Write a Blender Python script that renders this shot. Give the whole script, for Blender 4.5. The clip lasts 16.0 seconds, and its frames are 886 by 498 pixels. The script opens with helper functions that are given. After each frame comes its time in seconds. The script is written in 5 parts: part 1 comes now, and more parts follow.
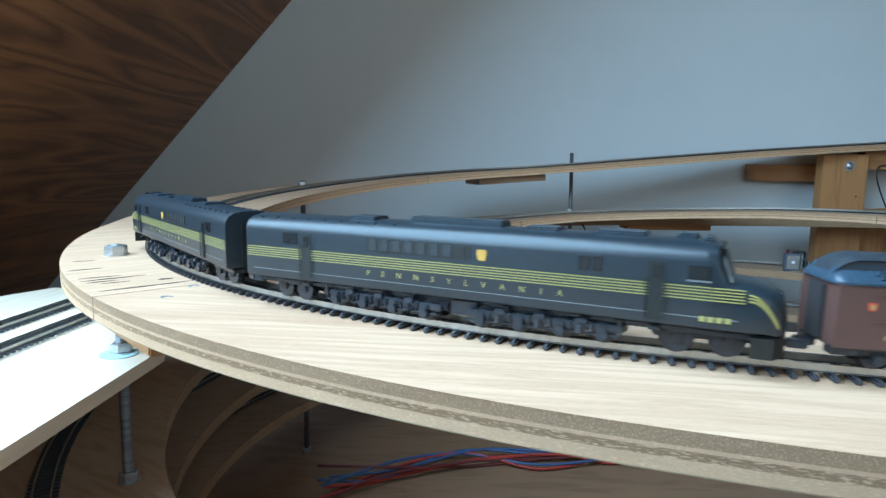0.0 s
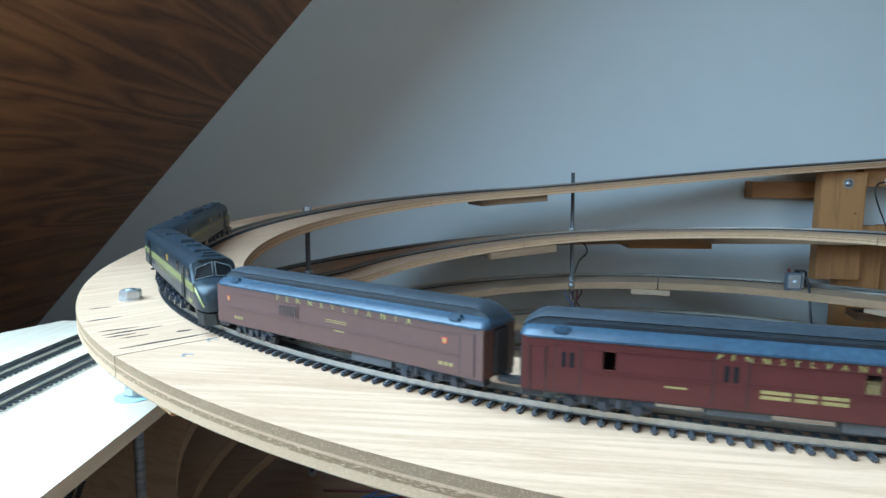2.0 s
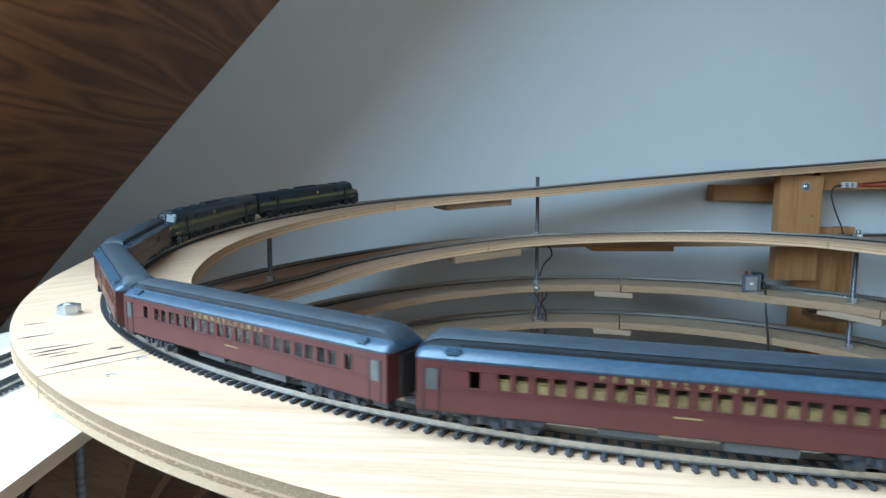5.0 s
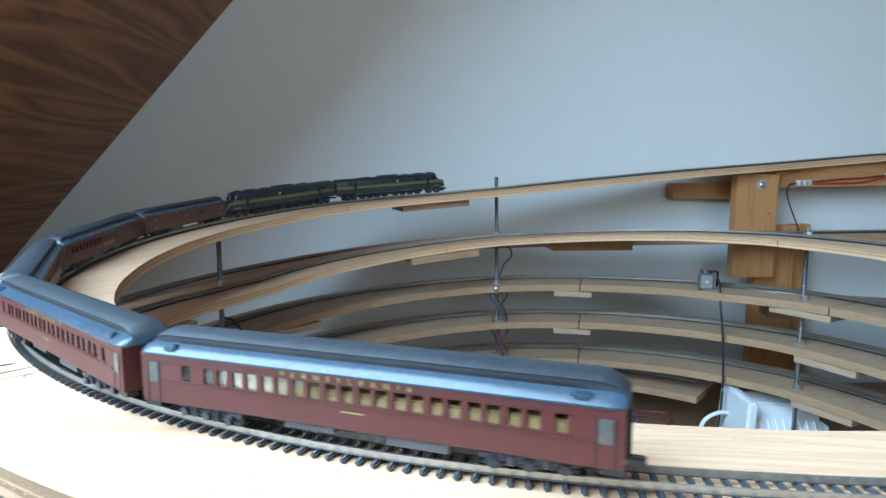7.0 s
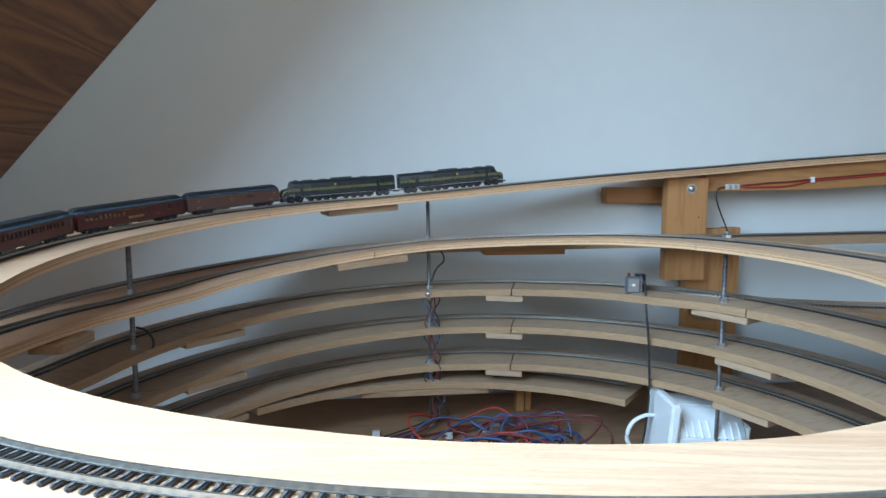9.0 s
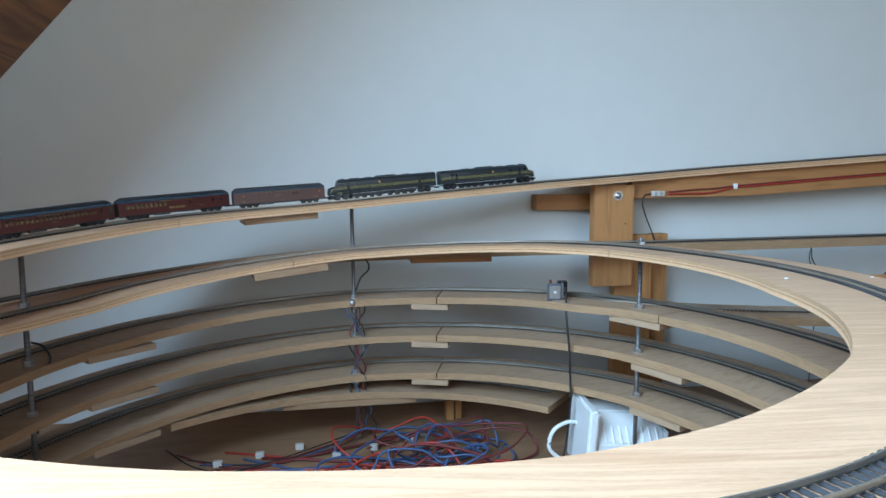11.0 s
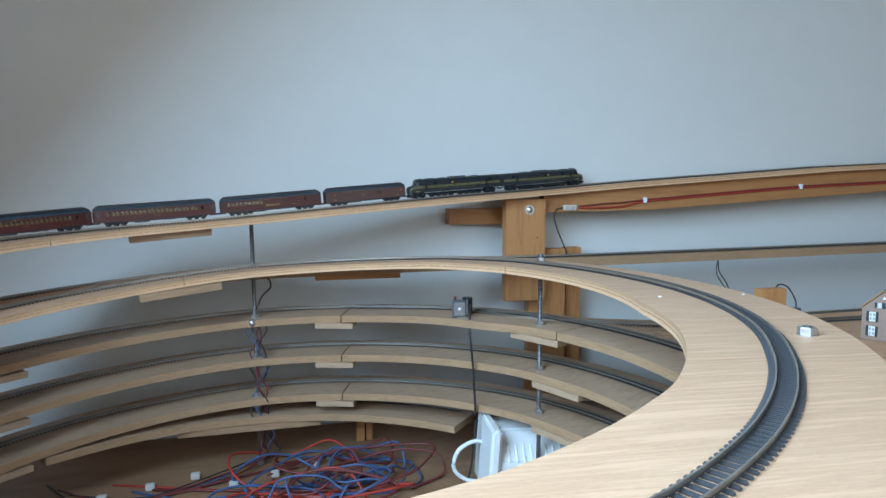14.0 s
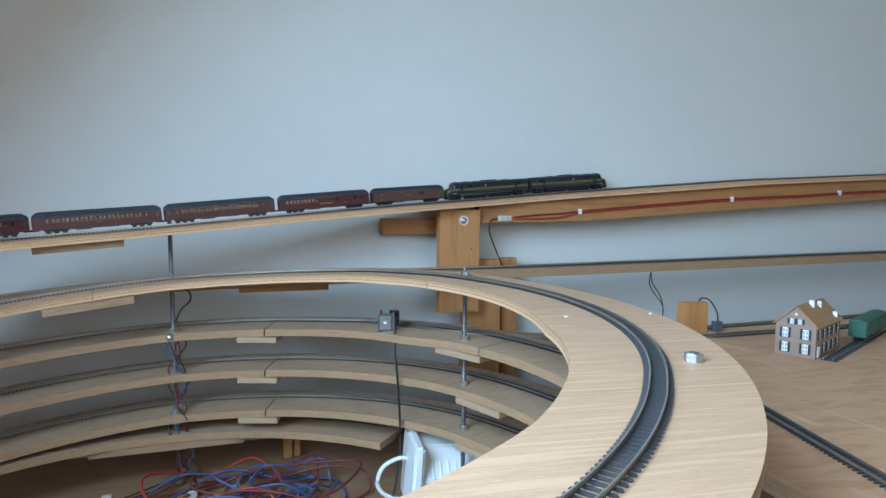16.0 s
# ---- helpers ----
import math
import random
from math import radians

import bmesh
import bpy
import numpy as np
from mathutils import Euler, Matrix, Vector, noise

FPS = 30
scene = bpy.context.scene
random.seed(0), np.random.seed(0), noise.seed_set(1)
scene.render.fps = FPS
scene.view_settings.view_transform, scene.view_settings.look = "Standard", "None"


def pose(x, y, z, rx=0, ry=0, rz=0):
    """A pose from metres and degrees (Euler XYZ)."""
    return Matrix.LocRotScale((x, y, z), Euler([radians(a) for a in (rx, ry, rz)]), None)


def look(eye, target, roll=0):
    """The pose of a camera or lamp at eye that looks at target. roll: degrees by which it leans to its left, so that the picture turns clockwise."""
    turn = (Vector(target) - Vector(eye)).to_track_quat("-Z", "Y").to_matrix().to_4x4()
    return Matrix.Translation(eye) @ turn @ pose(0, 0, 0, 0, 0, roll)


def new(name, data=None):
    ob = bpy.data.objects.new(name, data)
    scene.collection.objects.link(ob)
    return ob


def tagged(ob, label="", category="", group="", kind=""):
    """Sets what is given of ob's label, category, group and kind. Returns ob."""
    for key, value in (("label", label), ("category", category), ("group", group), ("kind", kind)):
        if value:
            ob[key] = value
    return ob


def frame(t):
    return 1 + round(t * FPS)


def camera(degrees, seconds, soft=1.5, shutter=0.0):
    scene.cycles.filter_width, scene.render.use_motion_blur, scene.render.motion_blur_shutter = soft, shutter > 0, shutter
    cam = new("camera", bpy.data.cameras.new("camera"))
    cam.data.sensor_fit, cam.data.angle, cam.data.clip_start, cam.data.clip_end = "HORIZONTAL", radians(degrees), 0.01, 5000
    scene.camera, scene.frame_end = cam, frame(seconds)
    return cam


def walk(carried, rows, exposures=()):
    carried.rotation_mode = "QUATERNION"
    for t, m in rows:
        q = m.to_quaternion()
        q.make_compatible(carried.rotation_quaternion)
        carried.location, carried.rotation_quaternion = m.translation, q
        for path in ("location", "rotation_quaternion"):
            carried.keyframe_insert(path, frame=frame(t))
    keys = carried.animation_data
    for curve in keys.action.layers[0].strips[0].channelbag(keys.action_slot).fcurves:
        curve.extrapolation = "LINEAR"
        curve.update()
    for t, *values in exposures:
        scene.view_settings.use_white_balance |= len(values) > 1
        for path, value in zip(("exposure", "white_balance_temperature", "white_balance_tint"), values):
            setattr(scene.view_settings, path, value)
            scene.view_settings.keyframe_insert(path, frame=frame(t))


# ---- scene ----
cam = camera(71.2, 16.0, soft=1.45, shutter=0.3)
PATH = [
    (0, (-0.181, -0.54, 1.05), (-0.212, 1.442, 0.787), 0.8),
    (0.5, (-0.184, -0.539, 1.054), (-0.212, 1.445, 0.798), 0.8),
    (1, (-0.186, -0.538, 1.059), (-0.212, 1.446, 0.811), 0.8),
    (1.5, (-0.186, -0.54, 1.065), (-0.212, 1.445, 0.827), 0.4),
    (2, (-0.188, -0.542, 1.069), (-0.214, 1.444, 0.832), 0.4),
    (2.5, (-0.188, -0.544, 1.071), (-0.212, 1.442, 0.834), 0.1),
    (3, (-0.182, -0.55, 1.075), (-0.201, 1.436, 0.837), 0.1),
    (3.5, (-0.18, -0.551, 1.077), (-0.187, 1.435, 0.84), -0.7),
    (4, (-0.177, -0.548, 1.077), (-0.165, 1.437, 0.837), -0.2),
    (6.5, (-0.145, -0.542, 1.079), (-0.065, 1.442, 0.838), 0.0),
    (7, (-0.136, -0.538, 1.08), (-0.028, 1.444, 0.836), 0.0),
    (7.5, (-0.124, -0.535, 1.08), (0.003, 1.447, 0.839), 0.1),
    (8, (-0.111, -0.532, 1.079), (0.041, 1.448, 0.844), -0.1),
    (8.5, (-0.097, -0.531, 1.08), (0.083, 1.447, 0.846), -0.1),
    (9, (-0.08, -0.531, 1.08), (0.134, 1.444, 0.849), -0.0),
    (11.5, (-0.004, -0.53, 1.082), (0.35, 1.428, 0.874), 0.1),
    (12, (0.007, -0.532, 1.082), (0.394, 1.419, 0.876), 0.3),
    (12.5, (0.019, -0.529, 1.083), (0.43, 1.419, 0.883), 0.0),
    (13, (0.028, -0.528, 1.085), (0.467, 1.414, 0.891), 0.1),
    (13.5, (0.039, -0.525, 1.087), (0.499, 1.413, 0.9), -0.0),
    (14, (0.054, -0.522, 1.088), (0.533, 1.411, 0.91), -0.1),
    (14.5, (0.065, -0.521, 1.089), (0.567, 1.408, 0.915), -0.3),
    (15, (0.078, -0.521, 1.09), (0.608, 1.4, 0.917), 0.1),
    (15.5, (0.091, -0.521, 1.094), (0.652, 1.391, 0.924), 0.3),
    (16, (0.105, -0.519, 1.099), (0.703, 1.382, 0.933), 0.5),
]
walk(cam, [(t, look(eye, target, roll)) for t, eye, target, roll in PATH],
     [(0, -1.0, 6020, 4), (4.0, -0.92, 6120, 5), (6.5, -0.55, 6320, 7), (9.0, -0.42, 6500, 10), (16.0, -0.40, 6500, 10)])

# ---- light ----
world = bpy.data.worlds.new("world")
scene.world = world
world.use_nodes = True
wn, wl = world.node_tree.nodes, world.node_tree.links
sky = wn.new("ShaderNodeTexSky")
sky.sky_type, sky.sun_disc = "NISHITA", False
sky.sun_elevation, sky.sun_rotation = radians(40), radians(200)
wl.new(sky.outputs["Color"], wn["Background"].inputs["Color"])
wn["Background"].inputs["Strength"].default_value = 0.1


def daylight_area(name, m, width, height, watts, colour):
    """Daylight from a rectangle: the roof window's, and the added rear fill."""
    data = bpy.data.lights.new(name, "AREA")
    data.shape, data.size, data.size_y, data.energy, data.color = "RECTANGLE", width, height, watts, colour
    ob = new(name, data)
    ob.matrix_world = m
    return ob


# the white gable wall stands at WALL_Y; the wooden roof slope meets it in a straight line
WALL_Y = 0.555
SLOPE_FOOT, SLOPE_UP, SLOPE_ALONG = Vector((-0.7566, WALL_Y, 1.0)), Vector((0.900, 0, 1.0)), Vector((0, -1, 0))


def on_slope(s, z):
    """A place on the slope: metres from the gable wall, and its height."""
    return SLOPE_FOOT + SLOPE_UP * (z - 1.0) + SLOPE_ALONG * s


SLOPE_IN = Vector((1.0, 0, -0.900)).normalized()
WIN_S, WIN_Z, REVEAL = (0.72, 1.56), (1.06, 1.72), 0.24      # the roof window: along the slope, its heights, its depth
WINDOW_MID = on_slope(sum(WIN_S) / 2, sum(WIN_Z) / 2)
WINDOW_HIGH = (on_slope(0, WIN_Z[1]) - on_slope(0, WIN_Z[0])).length


def window_pose(behind):
    """The roof window's lamp: it looks into the room, square to the slope."""
    x, z = SLOPE_ALONG, -SLOPE_IN
    return Matrix.Translation(WINDOW_MID - SLOPE_IN * behind) @ Matrix((x, z.cross(x), z)).transposed().to_4x4()


daylight_area("roof_window_daylight", window_pose(REVEAL), WIN_S[1] - WIN_S[0] - 0.01, WINDOW_HIGH - 0.01, 63, (0.50, 0.75, 1.0))
# added fill lamp behind the camera; no window is known there
daylight_area("rear_fill_light", look((0.75, -2.02, 1.55), (0.75, 0.4, 1.3)), 1.28, 0.98, 16.5, (0.70, 0.81, 0.88))


# ---- materials ----
def material(name, colour, rough=0.5, metal=0.0, vary=0.12, scale=40.0, bump=0.0, stretch=(1, 1, 1), emit=0.0):
    """A surface with a broad and a fine variation of its colour, and a fine relief."""
    mat = bpy.data.materials.new(name)
    mat.use_nodes = True
    n, l = mat.node_tree.nodes, mat.node_tree.links
    b = n["Principled BSDF"]
    b.inputs["Roughness"].default_value, b.inputs["Metallic"].default_value = rough, metal
    co, mp = n.new("ShaderNodeTexCoord"), n.new("ShaderNodeMapping")
    mp.inputs["Scale"].default_value = stretch
    l.new(co.outputs["Object"], mp.inputs["Vector"])
    fine, broad = n.new("ShaderNodeTexNoise"), n.new("ShaderNodeTexNoise")
    fine.inputs["Scale"].default_value, fine.inputs["Detail"].default_value = scale * 8, 4
    broad.inputs["Scale"].default_value, broad.inputs["Detail"].default_value = scale, 3
    add = n.new("ShaderNodeMath")
    add.operation = "ADD"
    for k, tex in enumerate((fine, broad)):
        l.new(mp.outputs["Vector"], tex.inputs["Vector"])
        l.new(tex.outputs["Fac"], add.inputs[k])
    ramp = n.new("ShaderNodeMapRange")
    ramp.inputs["From Min"].default_value, ramp.inputs["From Max"].default_value = 0.6, 1.4
    ramp.inputs["To Min"].default_value, ramp.inputs["To Max"].default_value = 1 - vary, 1 + vary
    l.new(add.outputs["Value"], ramp.inputs["Value"])
    mix = n.new("ShaderNodeVectorMath")
    mix.operation = "SCALE"
    mix.inputs[0].default_value = colour
    l.new(ramp.outputs["Result"], mix.inputs["Scale"])
    l.new(mix.outputs["Vector"], b.inputs["Base Color"])
    if bump:
        bp = n.new("ShaderNodeBump")
        bp.inputs["Strength"].default_value, bp.inputs["Distance"].default_value = bump, 0.0006
        l.new(fine.outputs["Fac"], bp.inputs["Height"])
        l.new(bp.outputs["Normal"], b.inputs["Normal"])
    if emit:
        l.new(mix.outputs["Vector"], b.inputs["Emission Color"])
        b.inputs["Emission Strength"].default_value = emit
    return mat


def wood(name, light, dark, rings=14.0, warp=5.0, stretch=(1.0, 12.0, 12.0), rough=0.55, fleck=0.25, bump=0.15, contrast=(0.35, 0.75)):
    """Sawn or rotary-cut wood: long figure bands, fine pores and broad patches of tone."""
    mat = bpy.data.materials.new(name)
    mat.use_nodes = True
    n, l = mat.node_tree.nodes, mat.node_tree.links
    b = n["Principled BSDF"]
    b.inputs["Roughness"].default_value = rough
    co, mp, mp2 = n.new("ShaderNodeTexCoord"), n.new("ShaderNodeMapping"), n.new("ShaderNodeMapping")
    mp.inputs["Scale"].default_value = stretch
    mp2.inputs["Scale"].default_value = tuple(6 * s for s in stretch)
    l.new(co.outputs["Object"], mp.inputs["Vector"])
    l.new(co.outputs["Object"], mp2.inputs["Vector"])
    band = n.new("ShaderNodeTexNoise")
    band.inputs["Scale"].default_value, band.inputs["Detail"].default_value = rings, 2
    band.inputs["Distortion"].default_value = warp * 0.1
    l.new(mp.outputs["Vector"], band.inputs["Vector"])
    wrap = n.new("ShaderNodeMath")
    wrap.operation = "MULTIPLY"
    wrap.inputs[1].default_value = warp
    l.new(band.outputs["Fac"], wrap.inputs[0])
    fr = n.new("ShaderNodeMath")
    fr.operation = "PINGPONG"
    fr.inputs[1].default_value = 0.5
    l.new(wrap.outputs["Value"], fr.inputs[0])
    pore = n.new("ShaderNodeTexNoise")
    pore.inputs["Scale"].default_value, pore.inputs["Detail"].default_value = rings * 4, 5
    l.new(mp2.outputs["Vector"], pore.inputs["Vector"])
    both = n.new("ShaderNodeMath")
    both.operation = "MULTIPLY_ADD"
    both.inputs[1].default_value = fleck
    l.new(pore.outputs["Fac"], both.inputs[0])
    l.new(fr.outputs["Value"], both.inputs[2])
    patch = n.new("ShaderNodeTexNoise")
    patch.inputs["Scale"].default_value = 3.5
    l.new(co.outputs["Object"], patch.inputs["Vector"])
    more = n.new("ShaderNodeMath")
    more.operation = "MULTIPLY_ADD"
    more.inputs[1].default_value = 0.35
    l.new(patch.outputs["Fac"], more.inputs[0])
    l.new(both.outputs["Value"], more.inputs[2])
    ramp = n.new("ShaderNodeValToRGB")
    e = ramp.color_ramp.elements
    e[0].position, e[0].color = contrast[0], (*dark, 1)
    e[1].position, e[1].color = contrast[1], (*light, 1)
    l.new(more.outputs["Value"], ramp.inputs["Fac"])
    l.new(ramp.outputs["Color"], b.inputs["Base Color"])
    bp = n.new("ShaderNodeBump")
    bp.inputs["Strength"].default_value, bp.inputs["Distance"].default_value = bump, 0.0008
    l.new(pore.outputs["Fac"], bp.inputs["Height"])
    l.new(bp.outputs["Normal"], b.inputs["Normal"])
    return mat


def scuffed(mat, colour, amount, turn=-12, stretch=(14, 2.2, 14), least=0.57):
    """Adds long scuffs or stains, broken up, over a wood's colour."""
    n, l = mat.node_tree.nodes, mat.node_tree.links
    b = n["Principled BSDF"]
    base = b.inputs["Base Color"].links[0].from_socket
    co, mp = n.new("ShaderNodeTexCoord"), n.new("ShaderNodeMapping")
    mp.inputs["Rotation"].default_value, mp.inputs["Scale"].default_value = (0, 0, radians(turn)), stretch
    l.new(co.outputs["Object"], mp.inputs["Vector"])
    tex = n.new("ShaderNodeTexNoise")
    tex.inputs["Scale"].default_value, tex.inputs["Detail"].default_value, tex.inputs["Distortion"].default_value = 2.6, 5, 0.7
    l.new(mp.outputs["Vector"], tex.inputs["Vector"])
    span = n.new("ShaderNodeMapRange")
    span.inputs["From Min"].default_value, span.inputs["From Max"].default_value, span.inputs["To Max"].default_value = least, least + 0.13, amount
    l.new(tex.outputs["Fac"], span.inputs["Value"])
    mix = n.new("ShaderNodeMix")
    mix.data_type = "RGBA"
    mix.inputs[7].default_value = (*colour, 1)
    l.new(span.outputs["Result"], mix.inputs[0])
    l.new(base, mix.inputs[6])
    l.new(mix.outputs[2], b.inputs["Base Color"])


PLY = wood("pale_plywood", (0.65, 0.415, 0.265), (0.43, 0.25, 0.145), rings=24, warp=2.0, stretch=(0.45, 9, 9), fleck=0.9, contrast=(0.35, 1.25))
# whiter copy of the plywood: daylight near the window put into its colour
PLY_DAYLIT = wood("daylit_plywood", (0.86, 0.72, 0.56), (0.72, 0.57, 0.42), rings=9, warp=3, stretch=(8, 0.6, 8), fleck=0.4, contrast=(0.1, 0.95))
EDGE_BROWN = wood("plywood_edge_brown", (0.83, 0.54, 0.32), (0.57, 0.335, 0.185), rings=650, warp=2, stretch=(2, 2, 3), rough=0.95, bump=1.0, fleck=0.5, contrast=(0.48, 0.9))
EDGE_PALE = wood("plywood_edge_pale", (0.95, 0.63, 0.40), (0.80, 0.50, 0.29), rings=420, warp=2, stretch=(1.5, 1.5, 5), rough=0.9, bump=0.8, fleck=0.5, contrast=(0.48, 0.9))
EDGE_FLECK = wood("plywood_edge_flecked", (0.95, 0.64, 0.40), (0.52, 0.29, 0.15), rings=480, warp=2, stretch=(0.8, 0.8, 5), rough=0.95, bump=1.0, fleck=0.5, contrast=(0.55, 0.78))
PLY_EDGE = wood("plywood_edge", (0.44, 0.28, 0.16), (0.27, 0.16, 0.087), rings=14, warp=5, stretch=(1.5, 1.5, 26), rough=0.8, bump=0.6, fleck=0.6, contrast=(0.2, 0.8))
RING = wood("ring_plywood", (0.45, 0.315, 0.21), (0.34, 0.225, 0.14), rings=16, warp=3, stretch=(1.5, 8, 8), contrast=(0.15, 0.6))
TABLE = wood("table_plywood", (0.55, 0.315, 0.18), (0.43, 0.235, 0.125), rings=10, warp=3, stretch=(1.5, 7, 7), contrast=(0.15, 0.6))
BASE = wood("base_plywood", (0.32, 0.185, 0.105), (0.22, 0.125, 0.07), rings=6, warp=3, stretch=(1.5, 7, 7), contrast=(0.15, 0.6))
scuffed(TABLE, (0.70, 0.51, 0.36), 0.7)
scuffed(PLY, (0.36, 0.17, 0.085), 0.45, 0, (2.6, 22, 22), 0.60)
PLATE = wood("splice_plywood", (0.42, 0.27, 0.16), (0.25, 0.145, 0.08), rings=18, warp=4, stretch=(0.8, 8, 30), contrast=(0.2, 0.8))
TIMBER = wood("pine_timber", (0.50, 0.24, 0.09), (0.36, 0.165, 0.06), rings=7, warp=3, stretch=(9, 9, 1.2), contrast=(0.15, 0.6))
BEAM = wood("pine_beam", (0.45, 0.21, 0.078), (0.32, 0.145, 0.053), rings=7, warp=3, stretch=(1.2, 9, 9), contrast=(0.15, 0.6))
PANEL = wood("stained_fir_panel", (0.35, 0.142, 0.055), (0.115, 0.045, 0.02), rings=3.4, warp=7, stretch=(4.5, 0.4, 4.5), rough=0.5, fleck=0.35, contrast=(0.25, 0.85))
PAINT = material("white_wall_paint", (0.715, 0.755, 0.76), 0.85, vary=0.02, scale=3, bump=0.1)
# for unseen surfaces only: kept dim so that little light bounces back
UNSEEN_DIM = material("dim_unseen_wall", (0.36, 0.33, 0.29), 0.85, vary=0.05, scale=3, bump=0.1)
FLOOR = material("grey_floor", (0.16, 0.15, 0.14), 0.8, vary=0.2, scale=8)
RAIL = material("nickel_rail", (0.52, 0.50, 0.46), 0.27, 0.9, vary=0.15, scale=60)
TIE = material("black_tie_plastic", (0.050, 0.053, 0.060), 0.36, vary=0.3, scale=80)
ZINC = material("zinc_steel", (0.55, 0.56, 0.57), 0.35, 0.9, vary=0.15, scale=90)

THREAD = material("threaded_steel", (0.27, 0.275, 0.29), 0.45, 0.9, vary=0.45, scale=12, bump=0.8, stretch=(1, 1, 40))
RAIL_SIDE = material("rail_side", (0.42, 0.40, 0.36), 0.32, 0.85, vary=0.2, scale=60)
RAIL_FOOT = material("dull_rail_foot", (0.10, 0.095, 0.09), 0.55, 0.4, vary=0.2, scale=60)
GOUGE = material("dark_gouge", (0.035, 0.022, 0.018), 0.9, vary=0.4, scale=90)
GREY_MARK = material("pencil_grey", (0.28, 0.30, 0.32), 0.8)
FLARE_BLUE = material("pale_blue_flare", (0.50, 0.76, 0.84), 0.5, vary=0.1, scale=60)
WHITE = material("white_plastic", (0.80, 0.85, 0.88), 0.4, vary=0.04, scale=30)
CLEAR_PLASTIC = material("milky_plastic", (0.62, 0.62, 0.60), 0.3, vary=0.08, scale=60)
SWITCH_GREY = material("switch_grey_metal", (0.17, 0.21, 0.26), 0.35, 0.5, vary=0.12, scale=90)
DARK_PLASTIC = material("black_plastic", (0.020, 0.024, 0.031), 0.22, vary=0.4, scale=120, bump=0.2)
STEEL_DARK = material("blackened_metal", (0.045, 0.045, 0.05), 0.4, 0.6, vary=0.3, scale=120)
WIRE_RED = material("red_wire_cover", (0.42, 0.045, 0.03), 0.45, vary=0.12, scale=60)
WIRE_DARK_RED = material("dark_red_wire_cover", (0.16, 0.03, 0.03), 0.45, vary=0.15, scale=60)
WIRE_BLUE = material("blue_wire_cover", (0.06, 0.11, 0.24), 0.45, vary=0.15, scale=60)
WIRE_BLACK = material("black_wire_cover", (0.025, 0.025, 0.027), 0.45, vary=0.2, scale=60)
DARK_RED = material("dark_red_paint", (0.17, 0.03, 0.025), 0.5, vary=0.2, scale=90)
RED_BRIGHT = material("bright_red_paint", (0.55, 0.08, 0.04), 0.5, vary=0.1, scale=200)
HOUSE_WALL = material("house_brown_wall", (0.30, 0.215, 0.175), 0.75, vary=0.12, scale=120, bump=0.3)
HOUSE_ROOF = material("house_tan_roof", (0.36, 0.21, 0.10), 0.7, vary=0.15, scale=120, bump=0.3)
SHUTTER_DARK = material("shutter_dark_green", (0.03, 0.035, 0.035), 0.6)
PANE = material("house_window_pane", (0.42, 0.45, 0.46), 0.2, vary=0.1, scale=200)
WAGON_GREEN = material("wagon_green_paint", (0.028, 0.115, 0.080), 0.5, vary=0.12, scale=60)
LOCO_GREEN = material("brunswick_green_paint", (0.017, 0.025, 0.032), 0.33, vary=0.15, scale=50)
LOCO_DARK = material("loco_dark_detail", (0.012, 0.014, 0.014), 0.45, vary=0.2, scale=90)
LOCO_ROOF = material("loco_roof_paint", (0.020, 0.030, 0.040), 0.32, vary=0.2, scale=90)
VENT_GREY = material("loco_vent_grey", (0.022, 0.027, 0.031), 0.5, vary=0.25, scale=90)
GOLD = material("gold_paint", (0.31, 0.275, 0.09), 0.5, vary=0.1, scale=200)
GOLD_FADED = material("faded_gold_lettering", (0.27, 0.20, 0.075), 0.55, vary=0.35, scale=300)
GOLD_DARK = material("amber_emblem", (0.50, 0.28, 0.05), 0.5, vary=0.1, scale=200)
PALE_LINE = material("pale_grey_line", (0.16, 0.17, 0.17), 0.5, vary=0.1, scale=200)
DARK_GLASS = material("dark_window", (0.010, 0.012, 0.014), 0.25, vary=0.1, scale=60)
MAROON_DULL = material("dull_maroon_paint", (0.096, 0.045, 0.036), 0.5, vary=0.08, scale=60)
MAROON_RED = material("deep_red_paint", (0.074, 0.0135, 0.012), 0.42, vary=0.10, scale=60)
MAROON_COACH = material("coach_red_paint", (0.079, 0.0172, 0.0155), 0.45, vary=0.10, scale=60)
# slate made bluer and lighter: the window's sheen put into the colour
ROOF = material("slate_roof_with_sheen", (0.036, 0.060, 0.086), 0.26, vary=0.25, scale=70, bump=0.1)
ROOF_TOP = material("dusty_roof_paint", (0.022, 0.028, 0.035), 0.55, vary=0.45, scale=70, bump=0.3)
DIAPHRAGM = material("gangway_black", (0.025, 0.022, 0.022), 0.7, vary=0.2, scale=90)
SEAT = material("pale_seat_plastic", (0.31, 0.20, 0.09), 0.5, vary=0.4, scale=90)
UNDER_GREY = material("underframe_grey", (0.065, 0.065, 0.068), 0.6, vary=0.25, scale=90)
CAR_GLASS_DULL = material("dusty_window", (0.085, 0.082, 0.075), 0.2, vary=0.25, scale=60)


